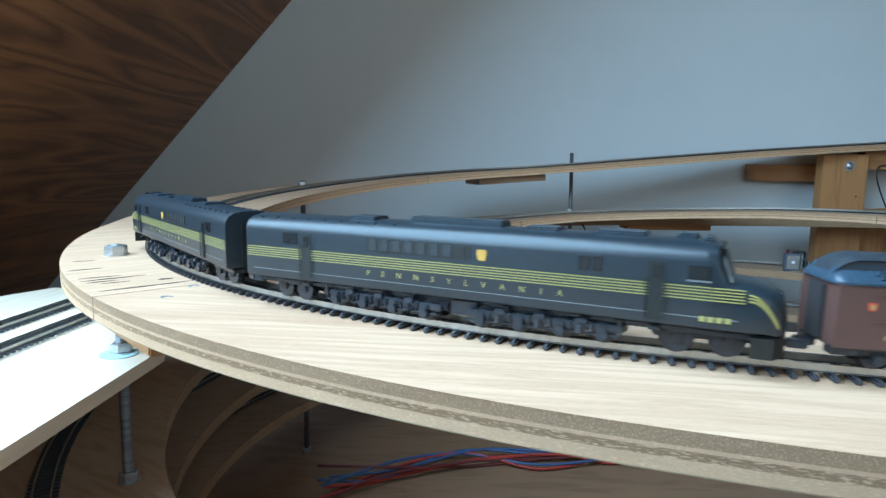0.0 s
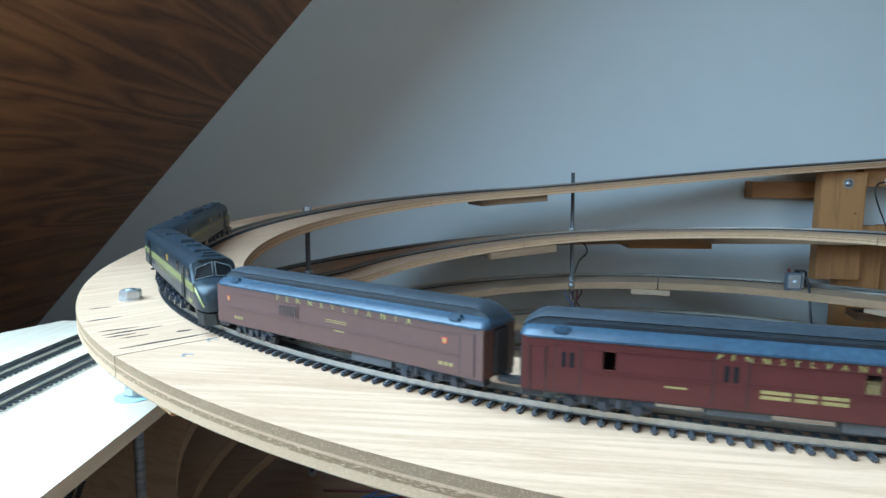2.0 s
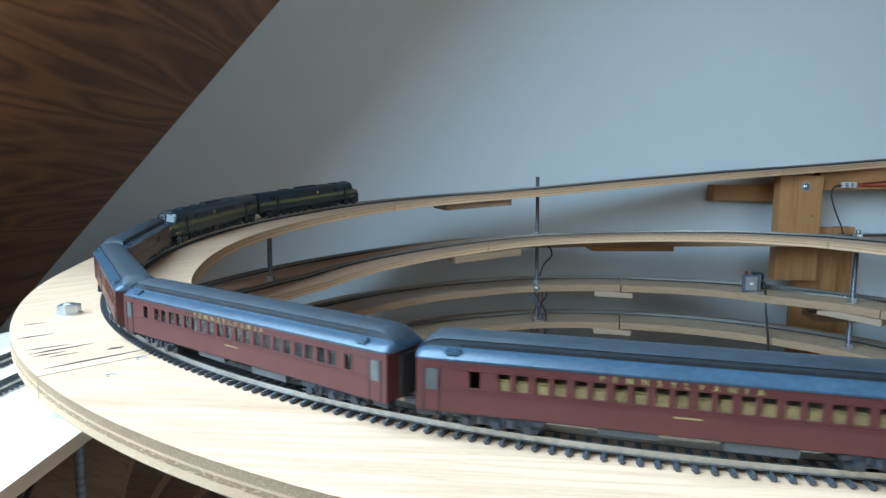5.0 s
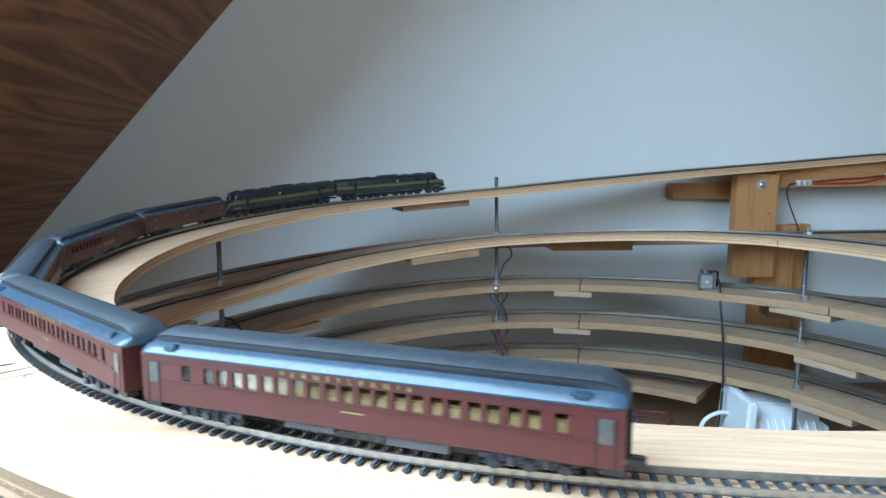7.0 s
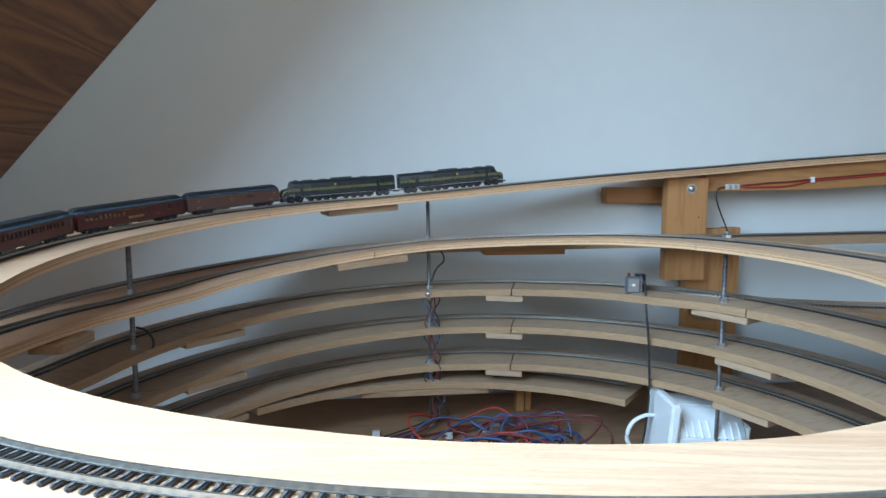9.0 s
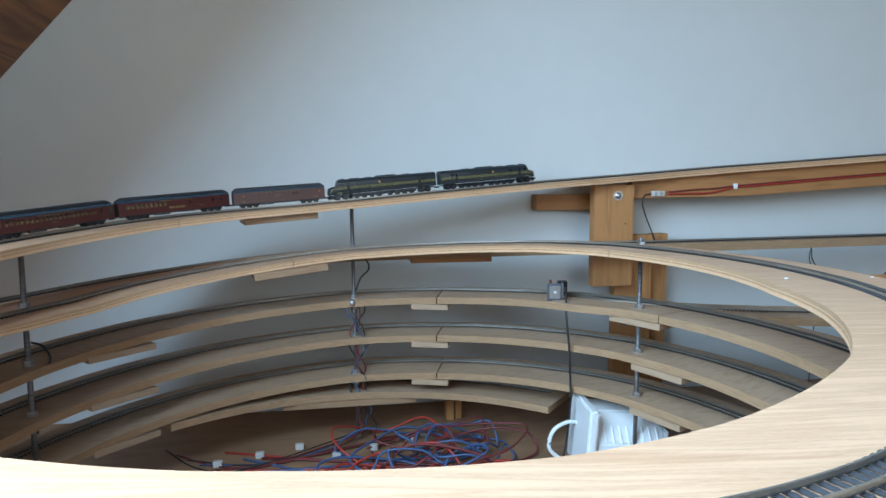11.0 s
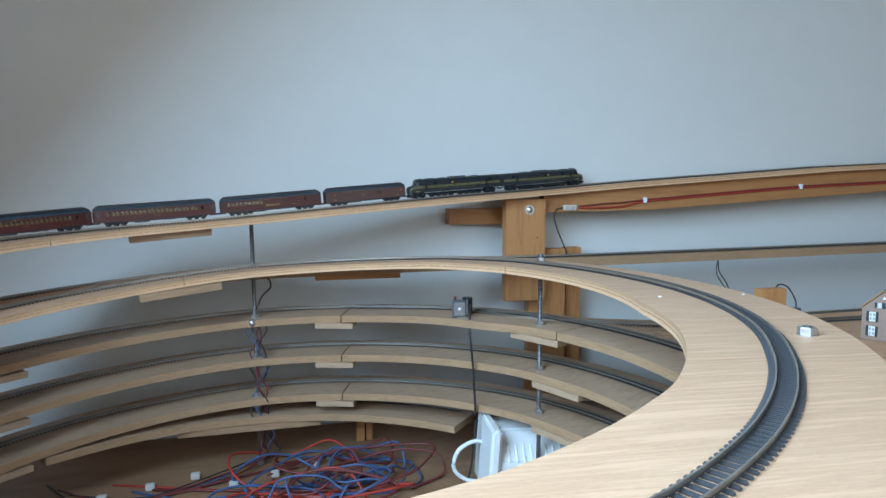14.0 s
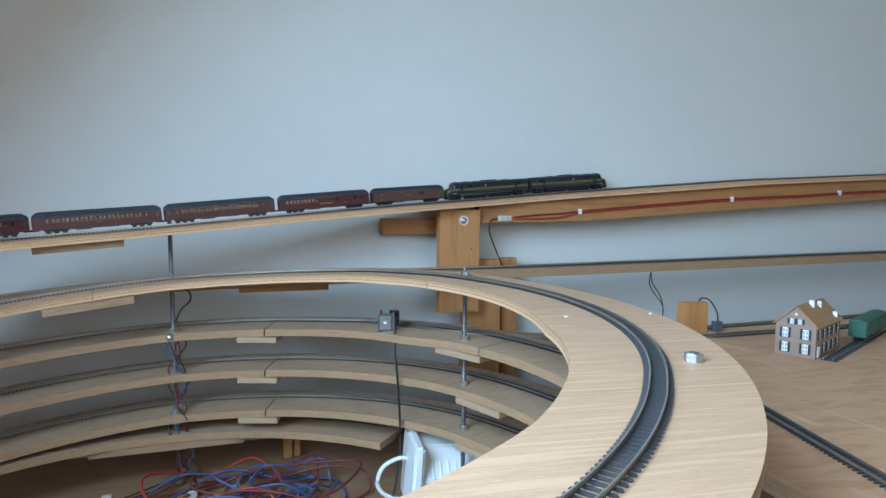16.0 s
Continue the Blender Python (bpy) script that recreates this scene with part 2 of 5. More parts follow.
def clear_glass(name):
    mat = bpy.data.materials.new(name)
    mat.use_nodes = True
    n, l = mat.node_tree.nodes, mat.node_tree.links
    clear, shine, mix, fres = n.new("ShaderNodeBsdfTransparent"), n.new("ShaderNodeBsdfGlossy"), n.new("ShaderNodeMixShader"), n.new("ShaderNodeFresnel")
    clear.inputs["Color"].default_value = (0.90, 0.90, 0.87, 1)
    shine.inputs["Roughness"].default_value = 0.08
    l.new(fres.outputs["Fac"], mix.inputs["Fac"])
    l.new(clear.outputs["BSDF"], mix.inputs[1])
    l.new(shine.outputs["BSDF"], mix.inputs[2])
    l.new(mix.outputs["Shader"], n["Material Output"].inputs["Surface"])
    return mat


CAR_GLASS = clear_glass("car_window_glass")


# ---- mesh helpers ----
def mesh_of(name, bm, *mats, smooth=False):
    me = bpy.data.meshes.new(name)
    bmesh.ops.recalc_face_normals(bm, faces=bm.faces)
    bm.to_mesh(me)
    bm.free()
    for m in mats:
        me.materials.append(m)
    if smooth:
        me.polygons.foreach_set("use_smooth", [True] * len(me.polygons))
    return me


def part(name, bm, material, parent=None, label="", smooth=False):
    """Links a bmesh as one mesh object under a thing or a part."""
    mats = material if isinstance(material, (list, tuple)) else (material,)
    ob = new(name, mesh_of(name, bm, *mats, smooth=smooth))
    if parent is not None:
        ob.parent = parent
    return tagged(ob, label)


def box(bm, x0, x1, y0, y1, z0, z1, bevel=0.0, mat=0):
    verts = bmesh.ops.create_cube(bm, size=1.0)["verts"]
    for v in verts:
        v.co = Vector(((x0 + x1) / 2 + v.co.x * (x1 - x0), (y0 + y1) / 2 + v.co.y * (y1 - y0), (z0 + z1) / 2 + v.co.z * (z1 - z0)))
    faces = list({f for v in verts for f in v.link_faces})
    for f in faces:
        f.material_index = mat
    if bevel:
        edges = list({e for v in verts for e in v.link_edges})
        bmesh.ops.bevel(bm, geom=edges, offset=bevel, segments=2, affect="EDGES", clamp_overlap=True)
    return bm


def boxed(*args, **kw):
    return box(bmesh.new(), *args, **kw)


def cylinder(bm, a, b, r, sides=12, r2=None, mat=0):
    a, b = Vector(a), Vector(b)
    d = b - a
    m = Matrix.Translation((a + b) / 2) @ d.to_track_quat("Z", "Y").to_matrix().to_4x4()
    made = bmesh.ops.create_cone(bm, cap_ends=True, segments=sides, radius1=r, radius2=r if r2 is None else r2, depth=d.length, matrix=m)
    for f in {f for v in made["verts"] for f in v.link_faces}:
        f.material_index = mat
    return bm


def ribbon(bm, left, right, down, mat_top=0, mat_side=1, layers=()):
    """A board between two lines of top points, closed all round. layers: (depth share, material) of the plies on its sides."""
    steps = [d for d, _ in layers] + [1.0]
    rows = []
    for a, b in zip(left, right):
        a, b = Vector(a), Vector(b)
        ring = [a, b] + [b - Vector((0, 0, down * d)) for d in steps] + [a - Vector((0, 0, down * d)) for d in reversed(steps)]
        rows.append([bm.verts.new(p) for p in ring])
    n, k_mid = len(rows[0]), len(steps)
    mats = [m for _, m in layers] + [mat_side]
    for p, q in zip(rows, rows[1:]):
        for k in range(n):
            f = bm.faces.new((p[k], p[(k + 1) % n], q[(k + 1) % n], q[k]))
            if k == 0 or k == k_mid + 1:
                f.material_index = mat_top
            else:
                f.material_index = mats[k - 1] if k <= k_mid else mats[n - 1 - k]
    for end in (rows[0], rows[-1]):
        bm.faces.new(end).material_index = mat_side
    return bm


def tube(bm, points, r, sides=6, mat=0):
    """A round cable through points."""
    pts = [Vector(p) for p in points]
    rings = []
    for i, p in enumerate(pts):
        d = (pts[min(i + 1, len(pts) - 1)] - pts[max(i - 1, 0)]).normalized()
        q = d.to_track_quat("Z", "Y")
        rings.append([bm.verts.new(p + q @ Vector((r * math.cos(2 * math.pi * k / sides), r * math.sin(2 * math.pi * k / sides), 0))) for k in range(sides)])
    for a, b in zip(rings, rings[1:]):
        for k in range(sides):
            bm.faces.new((a[k], a[(k + 1) % sides], b[(k + 1) % sides], b[k])).material_index = mat
    bm.faces.new(rings[0]), bm.faces.new(rings[-1])
    return bm


def spline(points, n=8):
    """Points on a smooth curve through the given ones."""
    p = [Vector(q) for q in points]
    p = [2 * p[0] - p[1], *p, 2 * p[-1] - p[-2]]
    out = []
    for i in range(1, len(p) - 2):
        for k in range(n):
            t = k / n
            out.append(0.5 * (2 * p[i] + (p[i + 1] - p[i - 1]) * t + (2 * p[i - 1] - 5 * p[i] + 4 * p[i + 1] - p[i + 2]) * t * t + (3 * p[i] - p[i - 1] - 3 * p[i + 1] + p[i + 2]) * t ** 3))
    out.append(p[-2])
    return out


# ---- the lines of the tracks ----
R_UP, R_LOW, PITCH = 0.397, 0.462, 0.0585
UP_PHI = (-100, -66, -55, -44, -32, -20, -8, 0, 24, 41, 57, 120, 145, 160, 171, 186, 197, 240, 260, 275, 288, 297, 306, 317, 325, 335, 348.5)
UP_Z = (0.9455, 0.9447, 0.9465, 0.955, 0.9625, 0.9705, 0.9785, 0.983, 0.9925, 0.9985, 1.001, 1.0005, 0.9985, 0.9958, 0.9958, 0.9990, 1.0, 1.0, 1.0045, 1.0115, 1.0180, 1.0225, 1.0275, 1.0340, 1.0382, 1.0430, 1.0490)
RAMP_X = (-0.08, 0.0, 0.13, 0.31, 0.5, 0.67, 0.85, 1.09, 1.52, 2.4)
RAMP_Z = (1.049, 1.0555, 1.0670, 1.0820, 1.0955, 1.1090, 1.1215, 1.139, 1.160, 1.19)


def around(r, phi, z):
    """A point on the helix; phi in degrees, clockwise from the wall side."""
    a = radians(90 - phi)
    return Vector((r * math.cos(a), r * math.sin(a), z))


def up_z(phi):
    return float(np.interp(phi, UP_PHI, UP_Z))


def low_z(phi):
    turn, rest = divmod(phi + 120, 360)
    z = 0.905 + PITCH * (turn + float(np.interp(rest, (0, 50, 60, 70, 80, 92, 120, 177, 270, 360), (-0.60, -0.54, -0.43, -0.35, -0.26, -0.17, 0.02, 0.25, 0.35, 0.40))))
    return max(z, 0.762)


def make_line(points):
    """A line that can be asked for its place at a length along it."""
    pts = np.array([tuple(p) for p in points])
    length = np.concatenate([[0], np.cumsum(np.linalg.norm(np.diff(pts, axis=0), axis=1))])

    def at(s):
        return Vector([float(np.interp(s, length, pts[:, i])) for i in range(3)])
    return at, float(length[-1])


def eased(phi):
    """How far the front of the loop swings out of its circle."""
    return float(np.interp(phi, (128, 136, 146, 156, 166, 180, 190), (0, 0.002, 0.0055, 0.0075, 0.006, 0.0012, 0)))


def up_points():
    pts = [around(R_UP + eased(phi), phi, up_z(phi)) for phi in np.arange(-66, 348.6, 1.5)]
    x, y, h = pts[-1].x, pts[-1].y, 11.5
    while x < 2.4:
        x, y = x + 0.01 * math.cos(radians(h)), y + 0.01 * math.sin(radians(h))
        h = max(0.0, h - 0.3) if x > 0.45 else h
        pts.append(Vector((x, y, float(np.interp(x, RAMP_X, RAMP_Z)))))
    foot = [Vector((-0.428, -1.2, 0.9455)), Vector((-0.428, -0.8, 0.9455)), Vector((-0.428, -0.4, 0.946)), Vector((-0.425, -0.15, 0.946)), Vector((-0.412, 0.0, 0.946)), Vector((-0.390, 0.10, 0.9452))]
    return spline(foot + pts[:1], 10)[:-1] + pts


UP_LINE = up_points()
UP_AT, UP_LEN = make_line(UP_LINE)
# the train's own count begins where the track passes the place below
UP_ZERO = min(np.arange(1.5, 4.0, 0.001), key=lambda s: (UP_AT(s) - around(R_UP, 200, 1.0)).length) - R_UP * radians(80)


def offset_lines(points, inner, outer):
    """Two lines beside a line, in plan; positive to the right of travel."""
    left, right = [], []
    for i, p in enumerate(points):
        d = points[min(i + 1, len(points) - 1)] - points[max(i - 1, 0)]
        side = Vector((d.y, -d.x, 0)).normalized()
        a = inner(i) if callable(inner) else inner
        b = outer(i) if callable(outer) else outer
        left.append(p + side * a)
        right.append(p + side * b)
    return left, right


# ---- the room ----
def structure(name, bm, mats, label=""):
    return tagged(part(name, bm, mats), label, kind="structure")


structure("floor", boxed(-2.5, 2.5, -2.1, 0.9, -0.05, 0.0), FLOOR)
structure("wall_north", boxed(-2.5, 2.5, WALL_Y, 0.72, 0.0, 2.6), PAINT, "smooth white painted plaster wall behind the tracks")
# unseen ceiling and side walls, added to close in and dim the bounced light
structure("unseen_ceiling", boxed(-2.5, 2.5, -2.1, 0.72, 2.6, 2.7), UNSEEN_DIM)
bm = bmesh.new()
for x0, x1, z0, z1 in ((-2.5, 0.1, 0, 2.6), (1.4, 2.5, 0, 2.6), (0.1, 1.4, 0, 1.05), (0.1, 1.4, 2.05, 2.6)):
    box(bm, x0, x1, -2.1, -2.0, z0, z1)
structure("unseen_wall_south", bm, UNSEEN_DIM)
# unseen frame, added round the fill lamp's opening
bm = bmesh.new()
for x0, x1, z0, z1 in ((0.06, 1.44, 2.05, 2.09), (0.06, 1.44, 1.01, 1.05), (0.06, 0.10, 1.05, 2.05), (1.40, 1.44, 1.05, 2.05)):
    box(bm, x0, x1, -1.998, -1.985, z0, z1, 0.002)
structure("fill_frame_south", bm, PAINT)
# unseen wall with an added opening that lets in sky light
bm = bmesh.new()
for y0, y1, z0, z1 in ((-2.0, -1.15, 0, 2.6), (0.15, WALL_Y, 0, 2.6), (-1.15, 0.15, 0, 1.15), (-1.15, 0.15, 2.25, 2.6)):
    box(bm, 2.5, 2.6, y0, y1, z0, z1)
structure("unseen_wall_east", bm, UNSEEN_DIM)
structure("unseen_wall_west", boxed(-2.6, -2.5, -2.1, 0.72, 0, 2.6), UNSEEN_DIM)


def sheet_of(corners, thick):
    """A flat board with the given corners, its thickness behind it."""
    bm = bmesh.new()
    front, rear = [bm.verts.new(p) for p in corners], [bm.verts.new(p + thick) for p in corners]
    bm.faces.new(front), bm.faces.new(rear)
    for k in range(len(corners)):
        bm.faces.new((front[k], front[(k + 1) % len(corners)], rear[(k + 1) % len(corners)], rear[k]))
    return bm


# sloping wooden lining, with the roof window's opening and its deep reveal
for k, (s0, s1, z0, z1) in enumerate(((0, WIN_S[0], 0, 2.6), (WIN_S[1], 2.555, 0, 2.6), (*WIN_S, 0, WIN_Z[0]), (*WIN_S, WIN_Z[1], 2.6))):
    corners = [on_slope(s0, z0), on_slope(s0, z1), on_slope(s1, z1), on_slope(s1, z0)]
    structure("wooden_lining_%d" % (k + 1), sheet_of(corners, -SLOPE_IN * 0.016), PANEL, "dark stained fir plywood lining on the roof slope")
hole = [on_slope(WIN_S[0], WIN_Z[0]), on_slope(WIN_S[0], WIN_Z[1]), on_slope(WIN_S[1], WIN_Z[1]), on_slope(WIN_S[1], WIN_Z[0])]
for k in range(4):
    a, b = hole[k], hole[(k + 1) % 4]
    away = ((a + b) / 2 - WINDOW_MID).normalized() * 0.015
    structure("window_reveal_%d" % (k + 1), sheet_of((a - SLOPE_IN * 0.017, b - SLOPE_IN * 0.017, b - SLOPE_IN * (REVEAL + 0.01), a - SLOPE_IN * (REVEAL + 0.01)), away), PANEL)


# ---- track boards ----
def thing(name, label, category, group="", kind=""):
    return tagged(new(name), label, category, group, kind)


def turned_part(name, bm, mats, parent, degrees):
    """A part whose wood grain runs at an angle: its own axes are turned, its shape stays."""
    bm.transform(pose(0, 0, 0, 0, 0, -degrees))
    ob = part(name, bm, mats, parent)
    ob.matrix_basis = pose(0, 0, 0, 0, 0, degrees)
    return ob


def phi_of(p):
    return math.degrees(math.atan2(p.x, p.y))


FIRST_LOOP = next(i for i, p in enumerate(UP_LINE) if p.y > -0.03)
RAMP_FROM = max(i for i, p in enumerate(UP_LINE) if p.x < -0.05)


def inner_edge(i):
    p = UP_LINE[i]
    if i >= RAMP_FROM:
        return max(0.042, p.y - 0.474)
    phi = phi_of(p) % 360
    return float(np.interp(phi, (35, 75, 105, 120, 140, 190, 206, 224, 245), (0.042, 0.048, 0.060, 0.052, 0.042, 0.042, 0.0455, 0.0485, 0.044))) + eased(phi) if p.z > 0.987 else 0.042


def outer_edge(i):
    p = UP_LINE[i]
    if i < FIRST_LOOP + 36:
        return -0.078
    if i < FIRST_LOOP + 56:
        return float(np.interp(i - FIRST_LOOP, (36, 56), (-0.078, -0.05)))
    return max(eased(phi_of(p) % 360) - 0.049, p.y - (WALL_Y - 0.002))


def nearest(point):
    return min(range(len(UP_LINE)), key=lambda i: (UP_LINE[i] - point).length)


PLIES = ((0.36, 2), (0.46, 3), (0.66, 4), (0.97, 3))
upper = thing("helix_board", "curved pale plywood track board on threaded rods, cracked in one place", "track board")
CUTS = [FIRST_LOOP, nearest(around(R_UP, -14, up_z(-14))), nearest(around(R_UP, 60, 1.0)), nearest(around(R_UP, 224.6, 1.0)), nearest(around(R_UP, 322, up_z(322))), len(UP_LINE) - 1]
edges_in, edges_out = offset_lines(UP_LINE, outer_edge, inner_edge)
for k, (a, b) in enumerate(zip(CUTS, CUTS[1:])):
    lines = [[p.copy() for p in line[a:b + 1]] for line in (edges_in, edges_out)]
    for line in lines:                      # a hairline between the pieces
        line[0] += (line[1] - line[0]) * 0.04
        line[-1] += (line[-2] - line[-1]) * 0.04
    turned_part("board_piece", ribbon(bmesh.new(), *lines, 0.0090, 0, 1, PLIES), (PLY, PLY_EDGE, EDGE_BROWN, EDGE_PALE, EDGE_FLECK), upper, (20, -35, -6, 48, 4)[k])
# dark gouges in the veneer
for a, b, w in (((-0.3185, -0.306), (-0.2900, -0.2770), 0.0011), ((-0.337, -0.287), (-0.319, -0.268), 0.0013), ((-0.333, -0.290), (-0.324, -0.281), 0.0009), ((-0.326, -0.2905), (-0.318, -0.283), 0.0006),
                ((-0.358, -0.262), (-0.347, -0.251), 0.0011), ((-0.308, -0.279), (-0.303, -0.274), 0.0016), ((-0.342, -0.281), (-0.329, -0.270), 0.0009), ((-0.372, -0.236), (-0.364, -0.229), 0.0008), ((-0.384, -0.214), (-0.377, -0.208), 0.0006)):
    a, b = Vector((*a, 1.0)), Vector((*b, 1.0))
    d = (b - a).normalized()
    n = Vector((-d.y, d.x, 0))
    bm = bmesh.new()
    ring = [a, a.lerp(b, 0.3) + n * w, a.lerp(b, 0.62) + n * w * 0.5, b, a.lerp(b, 0.7) - n * w * 0.8, a.lerp(b, 0.25) - n * w * 0.6]
    top = [bm.verts.new(p + Vector((0, 0, 0.00012))) for p in ring]
    bot = [bm.verts.new(p - Vector((0, 0, 0.0005))) for p in ring]
    bm.faces.new(top)
    for i in range(6):
        bm.faces.new((top[i], top[(i + 1) % 6], bot[(i + 1) % 6], bot[i]))
    part("gouge", bm, GOUGE, upper, "dark split in the veneer")
for x, y in ((-0.288, -0.314), (-0.287, -0.292)):
    bm = bmesh.new()
    tube(bm, [(x + 0.0022 * math.cos(a), y + 0.0017 * math.sin(a), 1.0002) for a in np.linspace(0.3, 4.6, 10)], 0.0002, 4)
    part("pencil_mark", bm, GREY_MARK, upper)
for x, y, r in ((0.357, -0.063, 0.0016), (0.434, -0.070, 0.0013), (0.324, -0.218, 0.0011)):
    bm = bmesh.new()
    bmesh.ops.create_uvsphere(bm, u_segments=10, v_segments=6, radius=r, matrix=Matrix.Translation((x, y, 1.0008)) @ Matrix.Diagonal((1.3, 1, 0.4, 1)))
    part("glue_spot", bm, WHITE, upper, smooth=True)


def plate(parent, x, y, top, long, wide, deg, mat, thick=0.009, name="splice_plate", tilt=0.0):
    """A thin board screwed under a joint."""
    ob = part(name, boxed(-long / 2, long / 2, -wide / 2, wide / 2, -thick, 0, 0.0006), mat, parent)
    ob.matrix_basis = pose(x, y, top, 0, -tilt, deg)
    return ob


plate(upper, -0.106, 0.386, up_z(344.6) - 0.0094, 0.100, 0.075, 14, PLATE, tilt=4.2)
plate(upper, -0.095, 0.375, up_z(-14.2) - 0.0094, 0.100, 0.090, 14, PLATE, tilt=5.4)
plate(upper, -0.3025, -0.2785, 0.9907, 0.085, 0.048, -45.5, TIMBER, 0.0105)

plate(upper, *around(0.368, -82, 0.9355), 0.050, 0.030, 82, PLATE)

lower = thing("lower_helix_board", "narrow plywood helix board winding down in several turns", "track board")


def low_inner(phi):
    bulge = max(0.0, 1 - abs(phi - 50) / 14) if phi > 30 else 0.0
    return 0.400 - 0.010 * (3 * bulge ** 2 - 2 * bulge ** 3)


cuts = [-930, -870, -702, -522, -342, -162, 18, 66, 101]
for a, b in ((-1118, -1037), *zip(cuts, cuts[1:])):
    span = np.linspace(a + 0.12, b - 0.12, max(6, int((b - a) / 3)))
    turned_part("board_piece", ribbon(bmesh.new(), [around(0.494, p, low_z(p)) for p in span], [around(low_inner(p), p, low_z(p)) for p in span], 0.010), (RING, PLY_EDGE), lower, (a * 0.37) % 60 - 30)
for turn in (0, -360, -720):
    for phi, long in ((16.5, 0.056), (66 if turn else 61, 0.075), (-46, 0.085), (-160, 0.08)):
        p = around(0.428, phi, low_z(phi + turn) - 0.0105)
        plate(lower, p.x, p.y, p.z, long, 0.062, -phi, RING, 0.008)

p = around(0.43, -1, 0.7515)
plate(lower, *p, 0.20, 0.07, 1, PLATE, 0.009)

# the branch from the helix's upper turn to the village
bm = bmesh.new()
branch = spline([around(R_LOW, 20, low_z(20)), around(R_LOW, 38, low_z(38)), Vector((0.36, 0.265, 0.9165)), Vector((0.47, 0.185, 0.919)), Vector((0.62, 0.138, 0.9205)), Vector((0.78, 0.128, 0.922)), Vector((1.2, 0.126, 0.922)), Vector((2.19, 0.126, 0.922))], 12)
branch_board = [p for p in branch if 0.30 < p.x < 0.64]
tagged(part("branch_board", ribbon(bm, *offset_lines([p - Vector((0, 0, 0.0006)) for p in branch_board], -0.04, 0.034), 0.010), (RING, PLY_EDGE)), "plywood piece that carries the branch track off the helix", "track board")

tagged(part("side_board", sheet_of([Vector((x, y, 0.945)) for x, y in ((-0.345, -1.2), (-0.345, -0.20), (-0.41, -0.04), (-0.515, -0.035), (-0.622, -0.245), (-0.622, -1.2))], Vector((0, 0, -0.0075))), PLY_DAYLIT), "plywood board with two tracks beside the helix, coloured pale as if daylit", "track board")
bm = bmesh.new()
outline = [(0.423, -1.2), (2.2, -1.2), (2.2, 0.172), (0.62, 0.172), (0.505, 0.03), (0.497, -0.09), (0.423, -0.13)]
tops, lows = [bm.verts.new((x, y, 0.922)) for x, y in outline], [bm.verts.new((x, y, 0.910)) for x, y in outline]
bm.faces.new(tops), bm.faces.new(lows)
for k in range(7):
    bm.faces.new((tops[k], tops[(k + 1) % 7], lows[(k + 1) % 7], lows[k])).material_index = 1
tagged(part("village_board", bm, (TABLE, PLY_EDGE)), "brown plywood board with a model house and tracks", "track board")
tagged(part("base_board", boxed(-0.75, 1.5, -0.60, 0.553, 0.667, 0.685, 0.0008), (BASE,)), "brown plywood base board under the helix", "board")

OUTER = spline([(-0.464, -1.2, 0.9455), (-0.464, -0.5, 0.9455), (-0.463, -0.15, 0.9455), (-0.453, 0.03, 0.9455), (-0.412, 0.185, 0.949), (-0.325, 0.316, 0.9555), (-0.205, 0.405, 0.9645), (-0.08, 0.444, 0.973), (0.06, 0.4475, 0.978), (0.3, 0.4475, 0.9805), (0.52, 0.4475, 0.981), (0.81, 0.4475, 0.984), (1.39, 0.4475, 0.991), (2.39, 0.4475, 1.0)], 14)
ramp_line = [p for p in OUTER if p.x > -0.13]
ramp_board = tagged(part("ramp_board", ribbon(bmesh.new(), *offset_lines([p - Vector((0, 0, 0.0004)) for p in ramp_line], -0.022, 0.022), 0.0145), (RING, PLY_EDGE)), "narrow plywood ramp board running along the wall", "track board")
plate(ramp_board, 0.155, 0.447, 0.9652, 0.130, 0.044, 0, BEAM, 0.008)


LOWER_EXIT = spline([around(R_LOW, 8, 0.866), around(R_LOW, 24, 0.868), Vector((0.36, 0.385, 0.871)), Vector((0.55, 0.345, 0.876)), Vector((0.9, 0.325, 0.884)), Vector((1.6, 0.32, 0.89))], 10)
LOWER_EXIT = [p for p in LOWER_EXIT if p.x > 0.40]
tagged(part("lower_exit_board", ribbon(bmesh.new(), *offset_lines(LOWER_EXIT, -0.025, 0.025), 0.010), (RING, PLY_EDGE)), "narrow plywood board leaving the lower helix", "track board")


# ---- rails and ties ----
TIE_MESH = mesh_of("tie", boxed(-0.0009, 0.0009, -0.0081, 0.0081, 0, 0.0016, 0.0005), TIE)


def tie_pose(points_at, s):
    a, b = points_at(s - 0.004), points_at(s + 0.004)
    d = (b - a).normalized()
    y = Vector((0, 0, 1)).cross(d).normalized()
    return Matrix.Translation(points_at(s)) @ Matrix((d, y, d.cross(y))).transposed().to_4x4()


